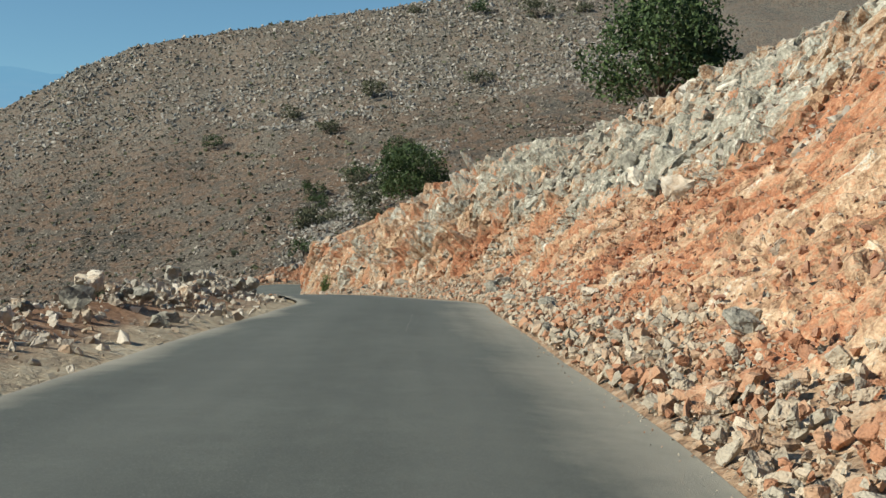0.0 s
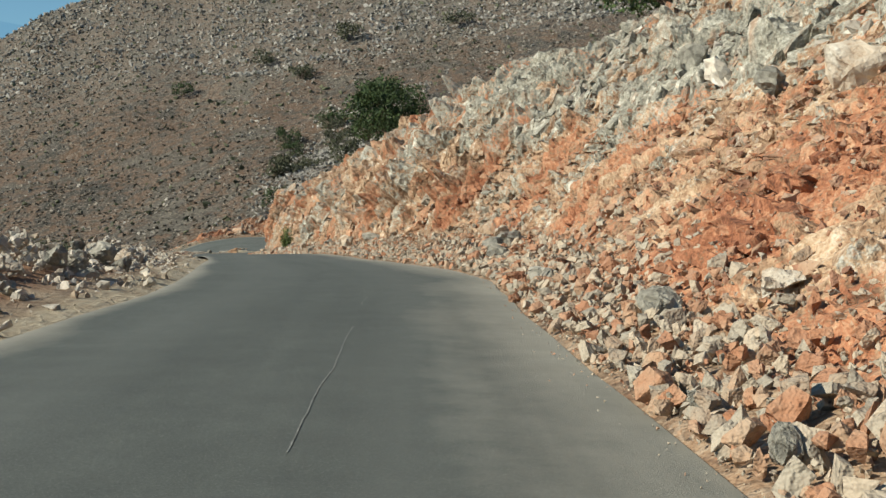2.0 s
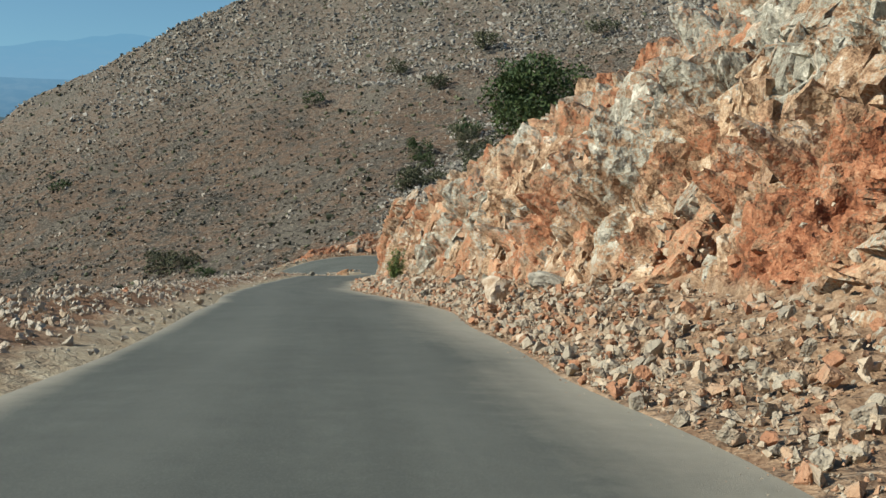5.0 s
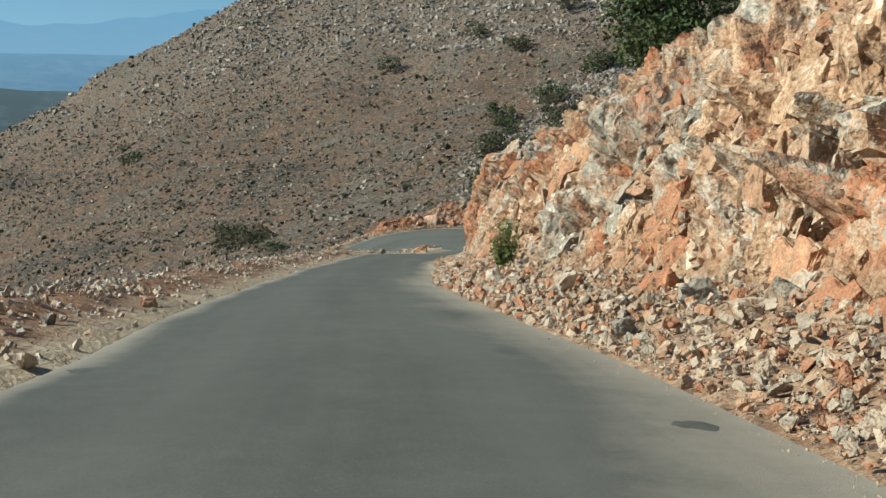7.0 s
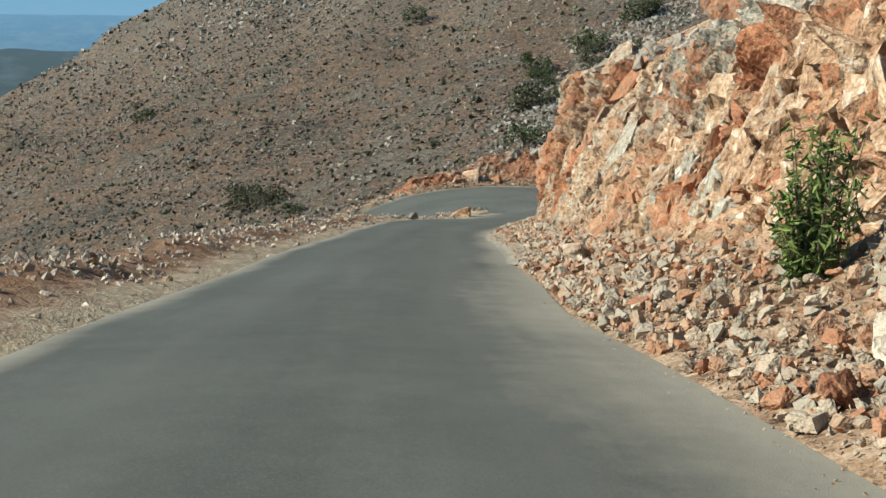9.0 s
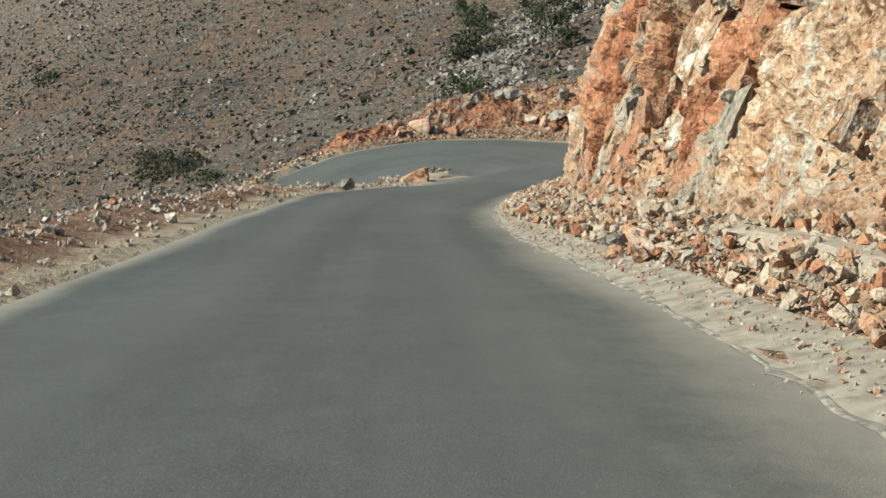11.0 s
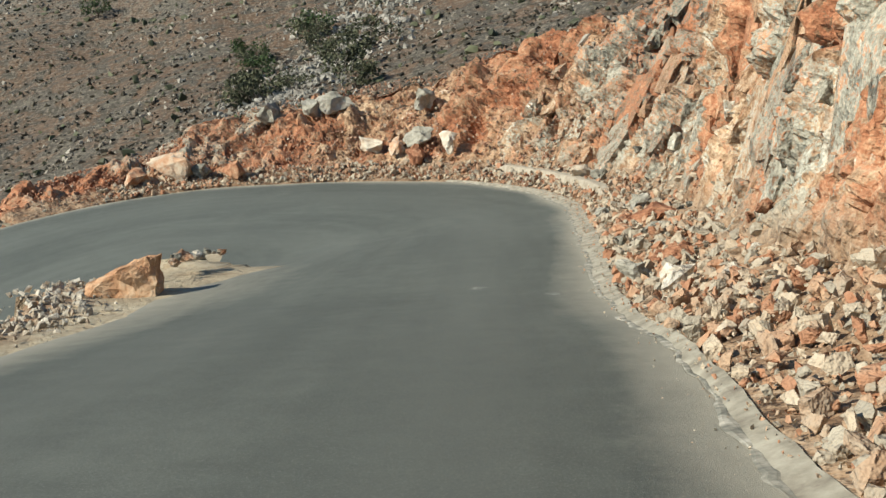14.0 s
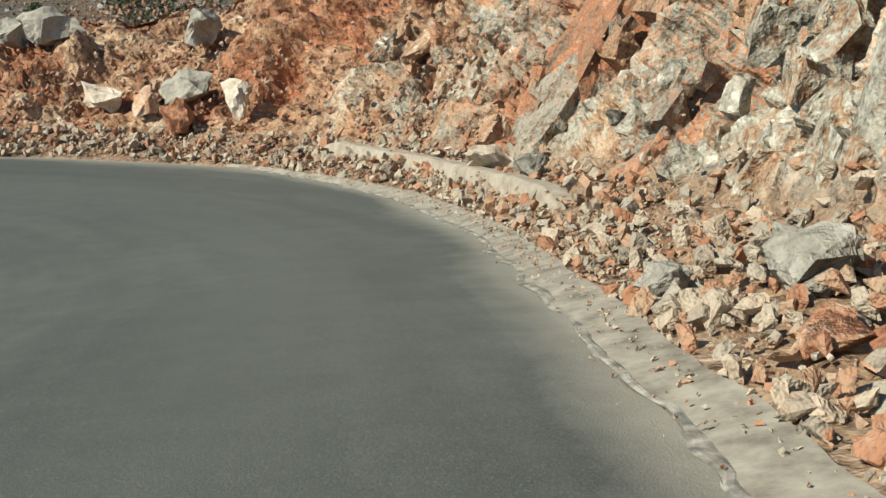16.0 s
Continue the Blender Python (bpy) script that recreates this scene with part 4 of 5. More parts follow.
s = sizes(len(u), 0.04, 0.30, 2.8) * np.interp(u, [0, 45, 60], [1.25, 1.2, 0.85])
at = on_left(u, e)
at[:, 2] += 0.12 * s + np.interp(u, [0, 130, 142], [1, 1, 0.3]) * pile * rng.uniform(0, 0.3, len(u)) * np.exp(-((e - 2.6) / 0.6) ** 2)
strewn("verge_rubble", TINY, at, s, PALERUBBLE, "rubble bank on the sandy valley-side verge", "rubble")
n = 1700
u = rng.uniform(176, 225, n)
e = np.abs(rng.normal(0.9, 0.6, n)) + 0.15
at = on_bank(u, e)
q = at[:, :2]
at[:, 2] = ground_height(q[:, 0], q[:, 1])[0] + 0.1
strewn("bend_rubble", SMALL, at, sizes(n, 0.06, 0.45, 2.2), RUBBLE, "rubble along the outer edge of the bend", "rubble")

# gravel between the asphalt and the heaps
n = 23000
u = rng.uniform(-4, 188, n)
e = np.where(rng.uniform(0, 1, n) < 0.85, np.abs(rng.normal(0.1, 1.1, n)), rng.normal(0.0, 0.16, n)) + 0.35 * gutter_width(u)
keep = e < 3.2
u, e = u[keep], e[keep]
at = on_bank(u, e)
at[:, 2] += np.where(e < 0, 0.012, 0.045)
strewn("gravel", rock_shapes(8, 6, 0.9), at, sizes(len(u), 0.03, 0.12, 1.7) * np.clip(0.45 + e / 0.8, 0.35, 1), RUBBLE, "small sharp gravel spilled at the road's edge", "gravel")

# hillside stone and scrub
def on_hill(n, x0, x1, y0, y1):
    x, y = rng.uniform(x0, x1, n), y0 + (y1 - y0) * rng.uniform(0, 1, n) ** 1.15
    brow = np.interp(x, [-600, -310, -280, -255, -220, -190, -110, 0, 300], [300, 525, 552, 585, 622, 645, 660, 680, 720])
    k = (y < brow + 6) & (y > 178 + np.clip(x + 26, 0, 60) * 0.5)
    x, y = x[k], y[k]
    return np.c_[x, y, ground_height(x, y)[0] + 0.0]


PEBBLE = rock_shapes(12, 7, 0.9)
at = on_hill(46000, -340, 110, 180, 700)
dens = np.interp(at[:, 1], [420, 640], [0, 0.7]) + fractal(at * [0.02, 0.02, 0], 3, 91) + 0.6 * fractal(at * [0.11, 0.11, 0], 2, 95)
at = at[dens + rng.normal(0, 0.5, len(at)) > 0.0]
bumps = 2.2 * fractal(at * [0.03, 0.03, 0], 4, 9) + 0.5 * fractal(at * [0.15, 0.15, 0], 2, 5)
at[:, 2] += bumps * np.clip((np.hypot(at[:, 0] + 25, at[:, 1] - 100) - 60) / 100, 0, 1) + 0.1
s = sizes(len(at), 0.5, 2.6, 2.4) * np.interp(at[:, 1], [180, 300, 560, 640], [0.6, 0.9, 1.2, 1.9])
strewn("hillside_stones", PEBBLE, at, s, HILLSTONE, "grey limestone outcrops scattered over the hillside", "stones")
# a gully of bare grey rock running down to the bend
n = 5200
k3 = rng.uniform(0, 1, n)
bx = np.interp(k3, [0, 0.25, 0.45, 0.6, 0.8, 1], [-12, -26, -35, -38, -29, -24]) + rng.normal(0, 7, n) * (0.6 + 0.8 * (1 - k3))
by = np.interp(k3, [0, 0.25, 0.45, 0.6, 0.8, 1], [440, 385, 345, 310, 240, 192])
bx += rng.uniform(-1, 1, n) * 10 * (rng.uniform(0, 1, n) < 0.3)
at = np.c_[bx, by, ground_height(bx, by)[0]]
bumps = 2.2 * fractal(at * [0.03, 0.03, 0], 4, 9) + 0.5 * fractal(at * [0.15, 0.15, 0], 2, 5)
at[:, 2] += bumps * np.clip((np.hypot(at[:, 0] + 25, at[:, 1] - 100) - 60) / 100, 0, 1) + 0.15
strewn("gully_rocks", PEBBLE, at, sizes(n, 0.5, 2.3, 1.6) * np.interp(by, [190, 350], [0.6, 1.2]), GULLYROCK, "bare grey limestone outcrops in a gully above the bend", "stones")
# barer rock under the ridge
at = on_hill(15000, -340, 110, 500, 700)
dens = np.interp(at[:, 1], [500, 600], [-0.5, 0.5]) + fractal(at * [0.02, 0.02, 0], 3, 291) + 0.5 * fractal(at * [0.09, 0.09, 0], 2, 295)
at = at[dens + rng.normal(0, 0.3, len(at)) > 0.2]
bumps = 2.2 * fractal(at * [0.03, 0.03, 0], 4, 9) + 0.5 * fractal(at * [0.15, 0.15, 0], 2, 5)
at[:, 2] += bumps * np.clip((np.hypot(at[:, 0] + 25, at[:, 1] - 100) - 60) / 100, 0, 1) + 0.3
strewn("ridge_rocks", PEBBLE, at, sizes(len(at), 1.2, 4.2, 1.8), GULLYROCK, "pale grey limestone crags under the ridge", "stones")
at = on_hill(46000, -340, 110, 180, 700)
dens = fractal(at * [0.018, 0.018, 0], 3, 191) + 0.5 * fractal(at * [0.09, 0.09, 0], 2, 195)
at = at[dens + rng.normal(0, 0.5, len(at)) > -0.25]
bumps = 2.2 * fractal(at * [0.03, 0.03, 0], 4, 9) + 0.5 * fractal(at * [0.15, 0.15, 0], 2, 5)
at[:, 2] += bumps * np.clip((np.hypot(at[:, 0] + 25, at[:, 1] - 100) - 60) / 100, 0, 1) + 0.15
s = sizes(len(at), 0.8, 2.2, 1.8)
strewn("hillside_scrub", PEBBLE, at, s, SCRUB, "low dry thorny scrub covering the hillside", "scrub", 0.2)
at = on_hill(2600, -340, 110, 180, 690)
bumps = 2.2 * fractal(at * [0.03, 0.03, 0], 4, 9) + 0.5 * fractal(at * [0.15, 0.15, 0], 2, 5)
at[:, 2] += bumps * np.clip((np.hypot(at[:, 0] + 25, at[:, 1] - 100) - 60) / 100, 0, 1) + 0.3
strewn("hillside_shrubs", LUMPS, at, sizes(len(at), 1.4, 3.4, 2.0), LEAF3, "dark grey-green shrubs dotted over the hillside", "shrubs", 0.2)


# ---- things ----
def surface(x, y):
    """The top of ground, road or bank at a place."""
    x, y = np.array([float(x)]), np.array([float(y)])
    z = ground_height(x, y)[0][0]
    for lo, hi in ((-30, 172), (168, 240)):
        i, lat, far = nearest(x, y, lo, hi)
        if far[0] - abs(lat[0]) < 3:
            e = lat[0] - HALF[i[0]]
            if abs(lat[0]) <= HALF[i[0]]:
                z = max(z, CENTRE[i[0], 2] + 0.02)
            elif 0 < e < 20:
                z = max(z, CENTRE[i[0], 2] + bank_height(np.array([U[i[0]]]), np.array([e]))[0])
    return float(z)


def part(name, bm, mat, parent, label=""):
    me = bpy.data.meshes.new(name)
    bm.to_mesh(me)
    bm.free()
    me.materials.append(mat)
    ob = new(name, me)
    ob.parent = parent
    return tagged(ob, label) if label else ob


def rough_block(seed, long=1.0, deep=0.8, high=0.7, cuts=2):
    """A broken block: a hull whose faces are split and roughened, with its foot at z 0."""
    r = np.random.default_rng(seed)
    bm = bmesh.new()
    q = r.normal(size=(18, 3))
    q = np.sign(q) * np.abs(q) ** 0.75
    q /= np.linalg.norm(q, axis=1)[:, None] ** 0.9
    q *= r.uniform(0.36, 0.58, (18, 1))
    for v in q:
        bm.verts.new((v[0] * long, v[1] * deep, v[2] * high))
    bmesh.ops.convex_hull(bm, input=bm.verts)
    bmesh.ops.delete(bm, geom=[v for v in bm.verts if not v.link_faces], context="VERTS")
    bmesh.ops.dissolve_limit(bm, angle_limit=radians(9), verts=bm.verts, edges=bm.edges)
    bmesh.ops.triangulate(bm, faces=bm.faces)
    bmesh.ops.subdivide_edges(bm, edges=bm.edges, cuts=cuts, use_grid_fill=True)
    bmesh.ops.triangulate(bm, faces=bm.faces)
    for v in bm.verts:
        d = noise.noise(v.co * 3.2 + Vector((seed, 0, 0))) * 0.12 + noise.noise(v.co * 8 + Vector((0, seed, 0))) * 0.07
        v.co += v.co.normalized() * d
    low = min(v.co.z for v in bm.verts)
    for v in bm.verts:
        v.co.z -= low
    return bm


def block_mesh(seed, mat, *dims):
    bm = rough_block(seed, *dims)
    me = bpy.data.meshes.new("rock")
    bm.to_mesh(me)
    bm.free()
    me.materials.append(mat)
    return me


def lone_rock(stops, name):
    m, n, l, b = material(name, 0.9)
    p = place(n)
    mid, fine = node_noise(n, l, p, 2.5, 5, 0.65), node_noise(n, l, p, 14, 3, 0.65)
    f = node_math(n, l, "ADD", node_math(n, l, "MULTIPLY", mid, 0.75), node_math(n, l, "MULTIPLY", fine, 0.25))
    f = node_math(n, l, "ADD", f, node_math(n, l, "MULTIPLY", node_math(n, l, "SUBTRACT", n.new("ShaderNodeObjectInfo").outputs["Random"], 0.5), 0.22))
    l.new(node_ramp(n, l, f, stops), b.inputs["Base Color"])
    h = node_math(n, l, "ADD", node_facets(n, l, node_bent(n, l, p, 4.0, 0.15), 4.0), node_math(n, l, "MULTIPLY", mid, 0.10))
    node_bump(n, l, b, node_math(n, l, "ADD", h, node_math(n, l, "MULTIPLY", fine, 0.04)), 1.0, 0.8)
    return m


RUST = lone_rock([(0.32, (0.18, 0.075, 0.042)), (0.42, (0.38, 0.18, 0.10)), (0.52, (0.48, 0.29, 0.18)), (0.64, (0.56, 0.46, 0.35))], "rust-stained limestone")
GREY = lone_rock([(0.30, (0.15, 0.14, 0.115)), (0.46, (0.29, 0.275, 0.225)), (0.62, (0.42, 0.395, 0.335)), (0.75, (0.46, 0.35, 0.245))], "grey limestone")
PALE = lone_rock([(0.28, (0.34, 0.23, 0.145)), (0.40, (0.50, 0.41, 0.31)), (0.55, (0.62, 0.56, 0.46)), (0.72, (0.78, 0.74, 0.66))], "pale limestone")
KINDS = {"rust": (RUST, "rust-red broken limestone rock lying loose by the road"),
         "grey": (GREY, "grey angular limestone rock lying loose by the road"),
         "pale": (PALE, "pale cream limestone rock lying loose by the road")}
STOCK = {k: [block_mesh(11 + 7 * i + 100 * j, KINDS[k][0], 1.0, 0.8, 0.72) for i in range(5)] for j, k in enumerate(KINDS)}


def rock(kind, x, y, size, turn=None, sink=0.12, z=None, label="", tall=1.0):
    me = STOCK[kind][int(rng.integers(0, 5))]
    ob = new("rock", me)
    h = surface(x, y) if z is None else z
    ob.location = (x, y, h - sink * size)
    ob.rotation_euler = (rng.uniform(-0.25, 0.25), rng.uniform(-0.25, 0.25), rng.uniform(0, 6.28) if turn is None else turn)
    ob.scale = (size * rng.uniform(0.9, 1.1), size * rng.uniform(0.85, 1.05), size * rng.uniform(0.85, 1.1) * tall)
    return tagged(ob, label or KINDS[kind][1], "rock", "fallen rocks")


# the big orange boulder on the inside of the bend and its brown neighbour
bm = bmesh.new()
for v in ((-0.66, -0.30, 0), (-0.60, 0.36, 0), (0.56, -0.42, 0), (0.60, 0.40, 0), (-0.62, -0.22, 0.22), (-0.55, 0.30, 0.26), (-0.30, -0.36, 0.36), (0.10, -0.36, 0.60),
          (0.42, -0.34, 0.74), (0.58, -0.20, 0.72), (0.60, 0.30, 0.62), (0.10, 0.34, 0.56), (0.57, -0.40, 0.40)):
    bm.verts.new(v)
bmesh.ops.convex_hull(bm, input=bm.verts)
bmesh.ops.triangulate(bm, faces=bm.faces)
bmesh.ops.subdivide_edges(bm, edges=bm.edges, cuts=5, use_grid_fill=True)
bmesh.ops.triangulate(bm, faces=bm.faces)
for v in bm.verts:
    v.co += v.co.normalized() * (0.07 * noise.noise(v.co * 3.1) + 0.05 * noise.noise(v.co * 7.3) + 0.03 * noise.noise(v.co * 17)) * min(1.0, 0.3 + v.co.z * 3)
me = bpy.data.meshes.new("boulder")
bm.to_mesh(me)
bm.free()
me.materials.append(lone_rock([(0.32, (0.20, 0.10, 0.06)), (0.42, (0.42, 0.23, 0.125)), (0.52, (0.52, 0.33, 0.20)), (0.68, (0.56, 0.45, 0.33))], "orange limestone"))
ob = new("boulder", me)
ob.location, ob.rotation_euler = (-24.4, 150.75, surface(-24.4, 150.75) - 0.06), (0, 0, 0.1)
tagged(ob, "large orange limestone boulder on the inside of the bend", "boulder")
ob = new("boulder", block_mesh(77, GREY, 0.72, 0.52, 0.42))
ob.location, ob.rotation_euler = (-24.9, 138.4, surface(-24.9, 138.4) - 0.04), (0, 0, 0.3)
tagged(ob, "brown-grey limestone boulder on the rubble verge", "boulder")

# rocks that stand out along the cutting: kind, x, y, height of their bed, size, how tall
ROCKS_BEND = [("pale", -20.2, 173.2, -24.48, 1.00, 1), ("rust", -19.2, 172.6, -24.49, 0.89, 1), ("grey", -18.4, 172.6, -24.16, 1.08, 1), ("rust", -18.5, 171.7, -24.72, 0.96, 1),
              ("pale", -17.5, 171.5, -24.42, 0.86, 1.3), ("pale", -14.0, 164.2, -24.53, 0.70, 1.1), ("grey", -13.8, 162.8, -24.44, 0.52, 1), ("rust", -28.9, 173.3, -25.47, 0.93, 1.1),
              ("rust", -27.7, 173.5, -25.32, 1.45, 1), ("rust", -25.3, 172.9, -25.32, 0.91, 1), ("grey", -24.3, 176.9, -23.57, 1.33, 1), ("grey", -22.6, 176.8, -23.28, 1.21, 1),
              ("grey", -21.5, 176.4, -23.18, 1.31, 1), ("grey", -18.0, 174.6, -23.00, 1.04, 1), ("grey", -26.5, 173.3, -25.31, 0.82, 1)]
ROCKS_TALL_WALL = [("rust", -14.9, 152.6, -23.74, 1.00, 0.6), ("rust", -16.1, 146.8, -23.33, 0.59, 1), ("pale", -16.8, 144.5, -23.12, 0.51, 0.9), ("grey", -16.9, 146.3, -23.44, 0.47, 1),
                   ("pale", -16.5, 143.6, -22.84, 0.38, 1), ("rust", -16.3, 147.1, -23.45, 0.39, 1), ("rust", -15.7, 151.7, -23.84, 0.50, 0.7), ("grey", -15.4, 150.8, -23.65, 0.43, 1),
                   ("pale", -16.0, 149.7, -23.67, 0.29, 1), ("grey", -16.2, 149.9, -23.74, 0.29, 1), ("grey", -14.7, 154.3, -23.89, 0.46, 1), ("grey", -14.7, 154.4, -23.89, 0.64, 0.8),
                   ("rust", -15.3, 153.2, -23.92, 0.45, 0.8), ("grey", -15.4, 154.9, -24.12, 0.34, 1)]
ROCKS_CUTTING = [("pale", -9.8, 87.6, -13.77, 0.57, 1), ("grey", -9.3, 85.6, -13.46, 0.42, 1), ("pale", -9.0, 85.2, -13.32, 0.56, 0.8), ("pale", -12.9, 100.2, -16.03, 0.66, 1),
                 ("rust", -9.9, 87.7, -13.80, 0.36, 1), ("rust", -10.3, 86.8, -13.87, 0.32, 1), ("pale", -6.3, 74.7, -11.51, 0.37, 1), ("grey", -5.2, 73.4, -11.09, 0.58, 1),
                 ("pale", -7.2, 79.1, -12.19, 0.56, 1), ("rust", -7.6, 80.5, -12.44, 0.47, 1), ("grey", -6.1, 72.2, -11.26, 0.34, 1), ("pale", -4.7, 71.3, -10.78, 0.53, 1),
                 ("pale", -3.5, 62.7, -9.57, 0.79, 1.35), ("grey", -2.3, 63.4, -9.27, 1.05, 0.7), ("rust", -3.4, 59.8, -9.17, 0.34, 1)]
ROCKS_FIRST_BEND = [("grey", 2.4, 41.4, -5.89, 1.16, 0.7), ("grey", 1.9, 40.7, -5.99, 0.77, 0.8), ("grey", 1.8, 37.5, -5.71, 0.57, 0.9), ("pale", 2.4, 43.8, -6.12, 0.49, 1.3),
                    ("pale", 1.2, 36.8, -5.79, 0.30, 1), ("rust", 1.4, 38.7, -5.94, 0.42, 1), ("rust", 1.7, 39.1, -5.90, 0.39, 1), ("pale", 3.1, 21.7, -3.24, 0.47, 0.7),
                    ("grey", 2.3, 22.8, -3.78, 0.59, 0.9), ("grey", 1.8, 19.1, -3.54, 0.29, 1), ("grey", 1.8, 17.8, -3.35, 0.24, 1), ("rust", 1.6, 29.7, -4.79, 0.35, 1),
                    ("rust", 1.4, 27.6, -4.63, 0.21, 1), ("rust", 2.3, 29.9, -4.58, 0.36, 1), ("grey", 1.9, 29.2, -4.65, 0.45, 1)]
ROCKS_START = [("rust", 2.3, 8.6, -2.18, 0.51, 0.8), ("grey", 3.2, 11.2, -2.04, 0.42, 1), ("rust", 2.0, 9.6, -2.38, 0.23, 1), ("rust", 2.1, 8.2, -2.18, 0.25, 1),
               ("rust", 2.4, 28.2, -4.39, 0.32, 1), ("grey", 7.0, 41.1, -1.33, 0.88, 1.2), ("pale", 6.7, 37.1, -1.59, 1.17, 0.9), ("pale", 6.1, 28.1, -1.54, 0.99, 0.9),
               ("grey", 6.4, 32.8, -1.67, 0.92, 0.8)]
ROCKS_GUTTER = [("rust", -17.7, 122.8, -19.94, 0.30, 1), ("grey", -17.4, 122.8, -19.89, 0.36, 1), ("grey", -17.3, 121.3, -19.69, 0.36, 0.8), ("rust", -17.4, 124.9, -20.14, 0.36, 1),
                ("pale", -18.4, 128.8, -20.88, 0.32, 0.7), ("grey", -17.8, 134.0, -21.50, 0.51, 1), ("pale", -15.5, 117.7, -18.79, 0.47, 1), ("rust", -15.8, 115.1, -18.60, 0.49, 1),
                ("grey", -16.1, 115.1, -18.67, 0.34, 1), ("rust", -15.8, 113.6, -18.42, 0.41, 0.8), ("rust", -16.1, 114.4, -18.61, 0.32, 0.8)]
# and on the valley side: kind, x, y, size
ROCKS_VERGE = [("pale", -12.5, 69.3, 0.43), ("grey", -14.8, 73.7, 0.46), ("rust", -15.7, 78.9, 0.51), ("pale", -18.0, 91.2, 0.32), ("pale", -21.3, 106.2, 0.45), ("grey", -4.9, 18.6, 0.77),
               ("grey", -4.8, 19.1, 0.81), ("grey", -5.4, 27.2, 0.53), ("pale", -25.1, 122.6, 0.42), ("grey", -25.9, 131.8, 0.31), ("pale", -26.6, 130.8, 0.38), ("rust", -25.7, 150.8, 0.46)]
for kind, x0, y0, z0, s0, tall0 in ROCKS_BEND + ROCKS_TALL_WALL + ROCKS_CUTTING + ROCKS_FIRST_BEND + ROCKS_START + ROCKS_GUTTER:
    rock(kind, x0, y0, s0 * 1.1, z=z0 + (0.2 if y0 > 160 else 0.08), sink=0.14, tall=tall0)
for kind, x0, y0, s0 in ROCKS_VERGE:
    rock(kind, x0, y0, s0 * (0.65 if y0 < 40 else 0.9))
for kind, count, lo, hi in (("rust", 58, 0.16, 0.36), ("grey", 58, 0.16, 0.36), ("pale", 44, 0.16, 0.36)):
    for _ in range(count):
        uu = np.array([rng.uniform(4, 172)])
        ee = np.array([rng.uniform(0.7, 1.0) * smooth_table(BANK + BANK2, uu)[0, 0] * rng.uniform(0.5, 1.2) + 0.3])
        q = on_bank(uu, ee)[0]
        rock(kind, q[0], q[1], lo + (hi - lo) * rng.uniform(0, 1) ** 2, z=float(q[2]))
for kind, count in (("grey", 38), ("pale", 22), ("rust", 18)):
    for _ in range(count):
        uu, ee = np.array([rng.uniform(6, 150)]), np.array([abs(rng.normal(2.5, 0.5)) + 0.4])
        q = on_left(uu, ee)[0]
        rock(kind, q[0], q[1], rng.uniform(0.2, 0.46) * np.interp(uu[0], [0, 40, 60], [1.3, 1.2, 0.9]), z=float(q[2]))


# the pale heap of larger rocks on the valley side of the first bend
for i in range(34):
    uu, ee = np.array([17 + 28 * rng.uniform(0, 1)]), np.array([rng.uniform(1.3, 2.9)])
    q = on_left(uu, ee)[0]
    rock("grey" if i % 3 else "pale", q[0], q[1], rng.uniform(0.28, 0.66), z=float(q[2]) + rng.uniform(0.0, 0.3), label="pale grey limestone rock in a heap on the verge")


# pale boulders along the brow
for x0, y0, z0, s0 in ((8.9, 52.4, 0.75, 1.3), (10.0, 50.5, 1.45, 1.5), (11.0, 48.6, 2.1, 1.7), (11.1, 41.5, 2.1, 1.3), (12.2, 47.2, 2.6, 1.4), (7.9, 53.6, 0.1, 0.9)):
    rock("pale", x0, y0, s0, z=z0, sink=0.2, label="large pale cream boulder on the brow of the cutting")
# small rocks strung along the tip of the island in the bend
for i in range(16):
    f0 = i / 15
    x0, y0 = -24.07 + 0.60 * f0 + rng.normal(0, 0.12), 152.73 + 1.98 * f0 + rng.normal(0, 0.18)
    rock(("pale", "rust", "grey")[i % 3], x0, y0, rng.uniform(0.16, 0.42) * (1.1 - 0.55 * f0), label="dusty angular stone on the island in the bend")


# ---- plants ----
def tube(bm, a, b, ra, rb, sides=7):
    a, b = Vector(a), Vector(b)
    q = (b - a).to_track_quat("Z", "Y")
    ring = []
    for c, r in ((a, ra), (b, rb)):
        ring.append([bm.verts.new(c + q @ Vector((r * math.cos(6.2832 * i / sides), r * math.sin(6.2832 * i / sides), 0))) for i in range(sides)])
    for i in range(sides):
        bm.faces.new((ring[0][i], ring[0][(i + 1) % sides], ring[1][(i + 1) % sides], ring[1][i]))
    bm.faces.new(ring[1])


def leaves(centres, size, slim=0.5):
    """Many small bent leaves round the given centres, as one mesh's vertices and faces."""
    n = len(centres)
    R = turns(n)
    s = size * rng.uniform(0.6, 1.3, n)
    shape = np.array([[-0.5, 0, 0], [0, slim * 0.5, 0.08], [0.5, 0, -0.05], [0, -slim * 0.5, 0.08]])
    v = np.einsum("nij,vj->nvi", R, shape) * s[:, None, None] + centres[:, None]
    f = np.arange(n * 4).reshape(n, 4)
    return v.reshape(-1, 3), f


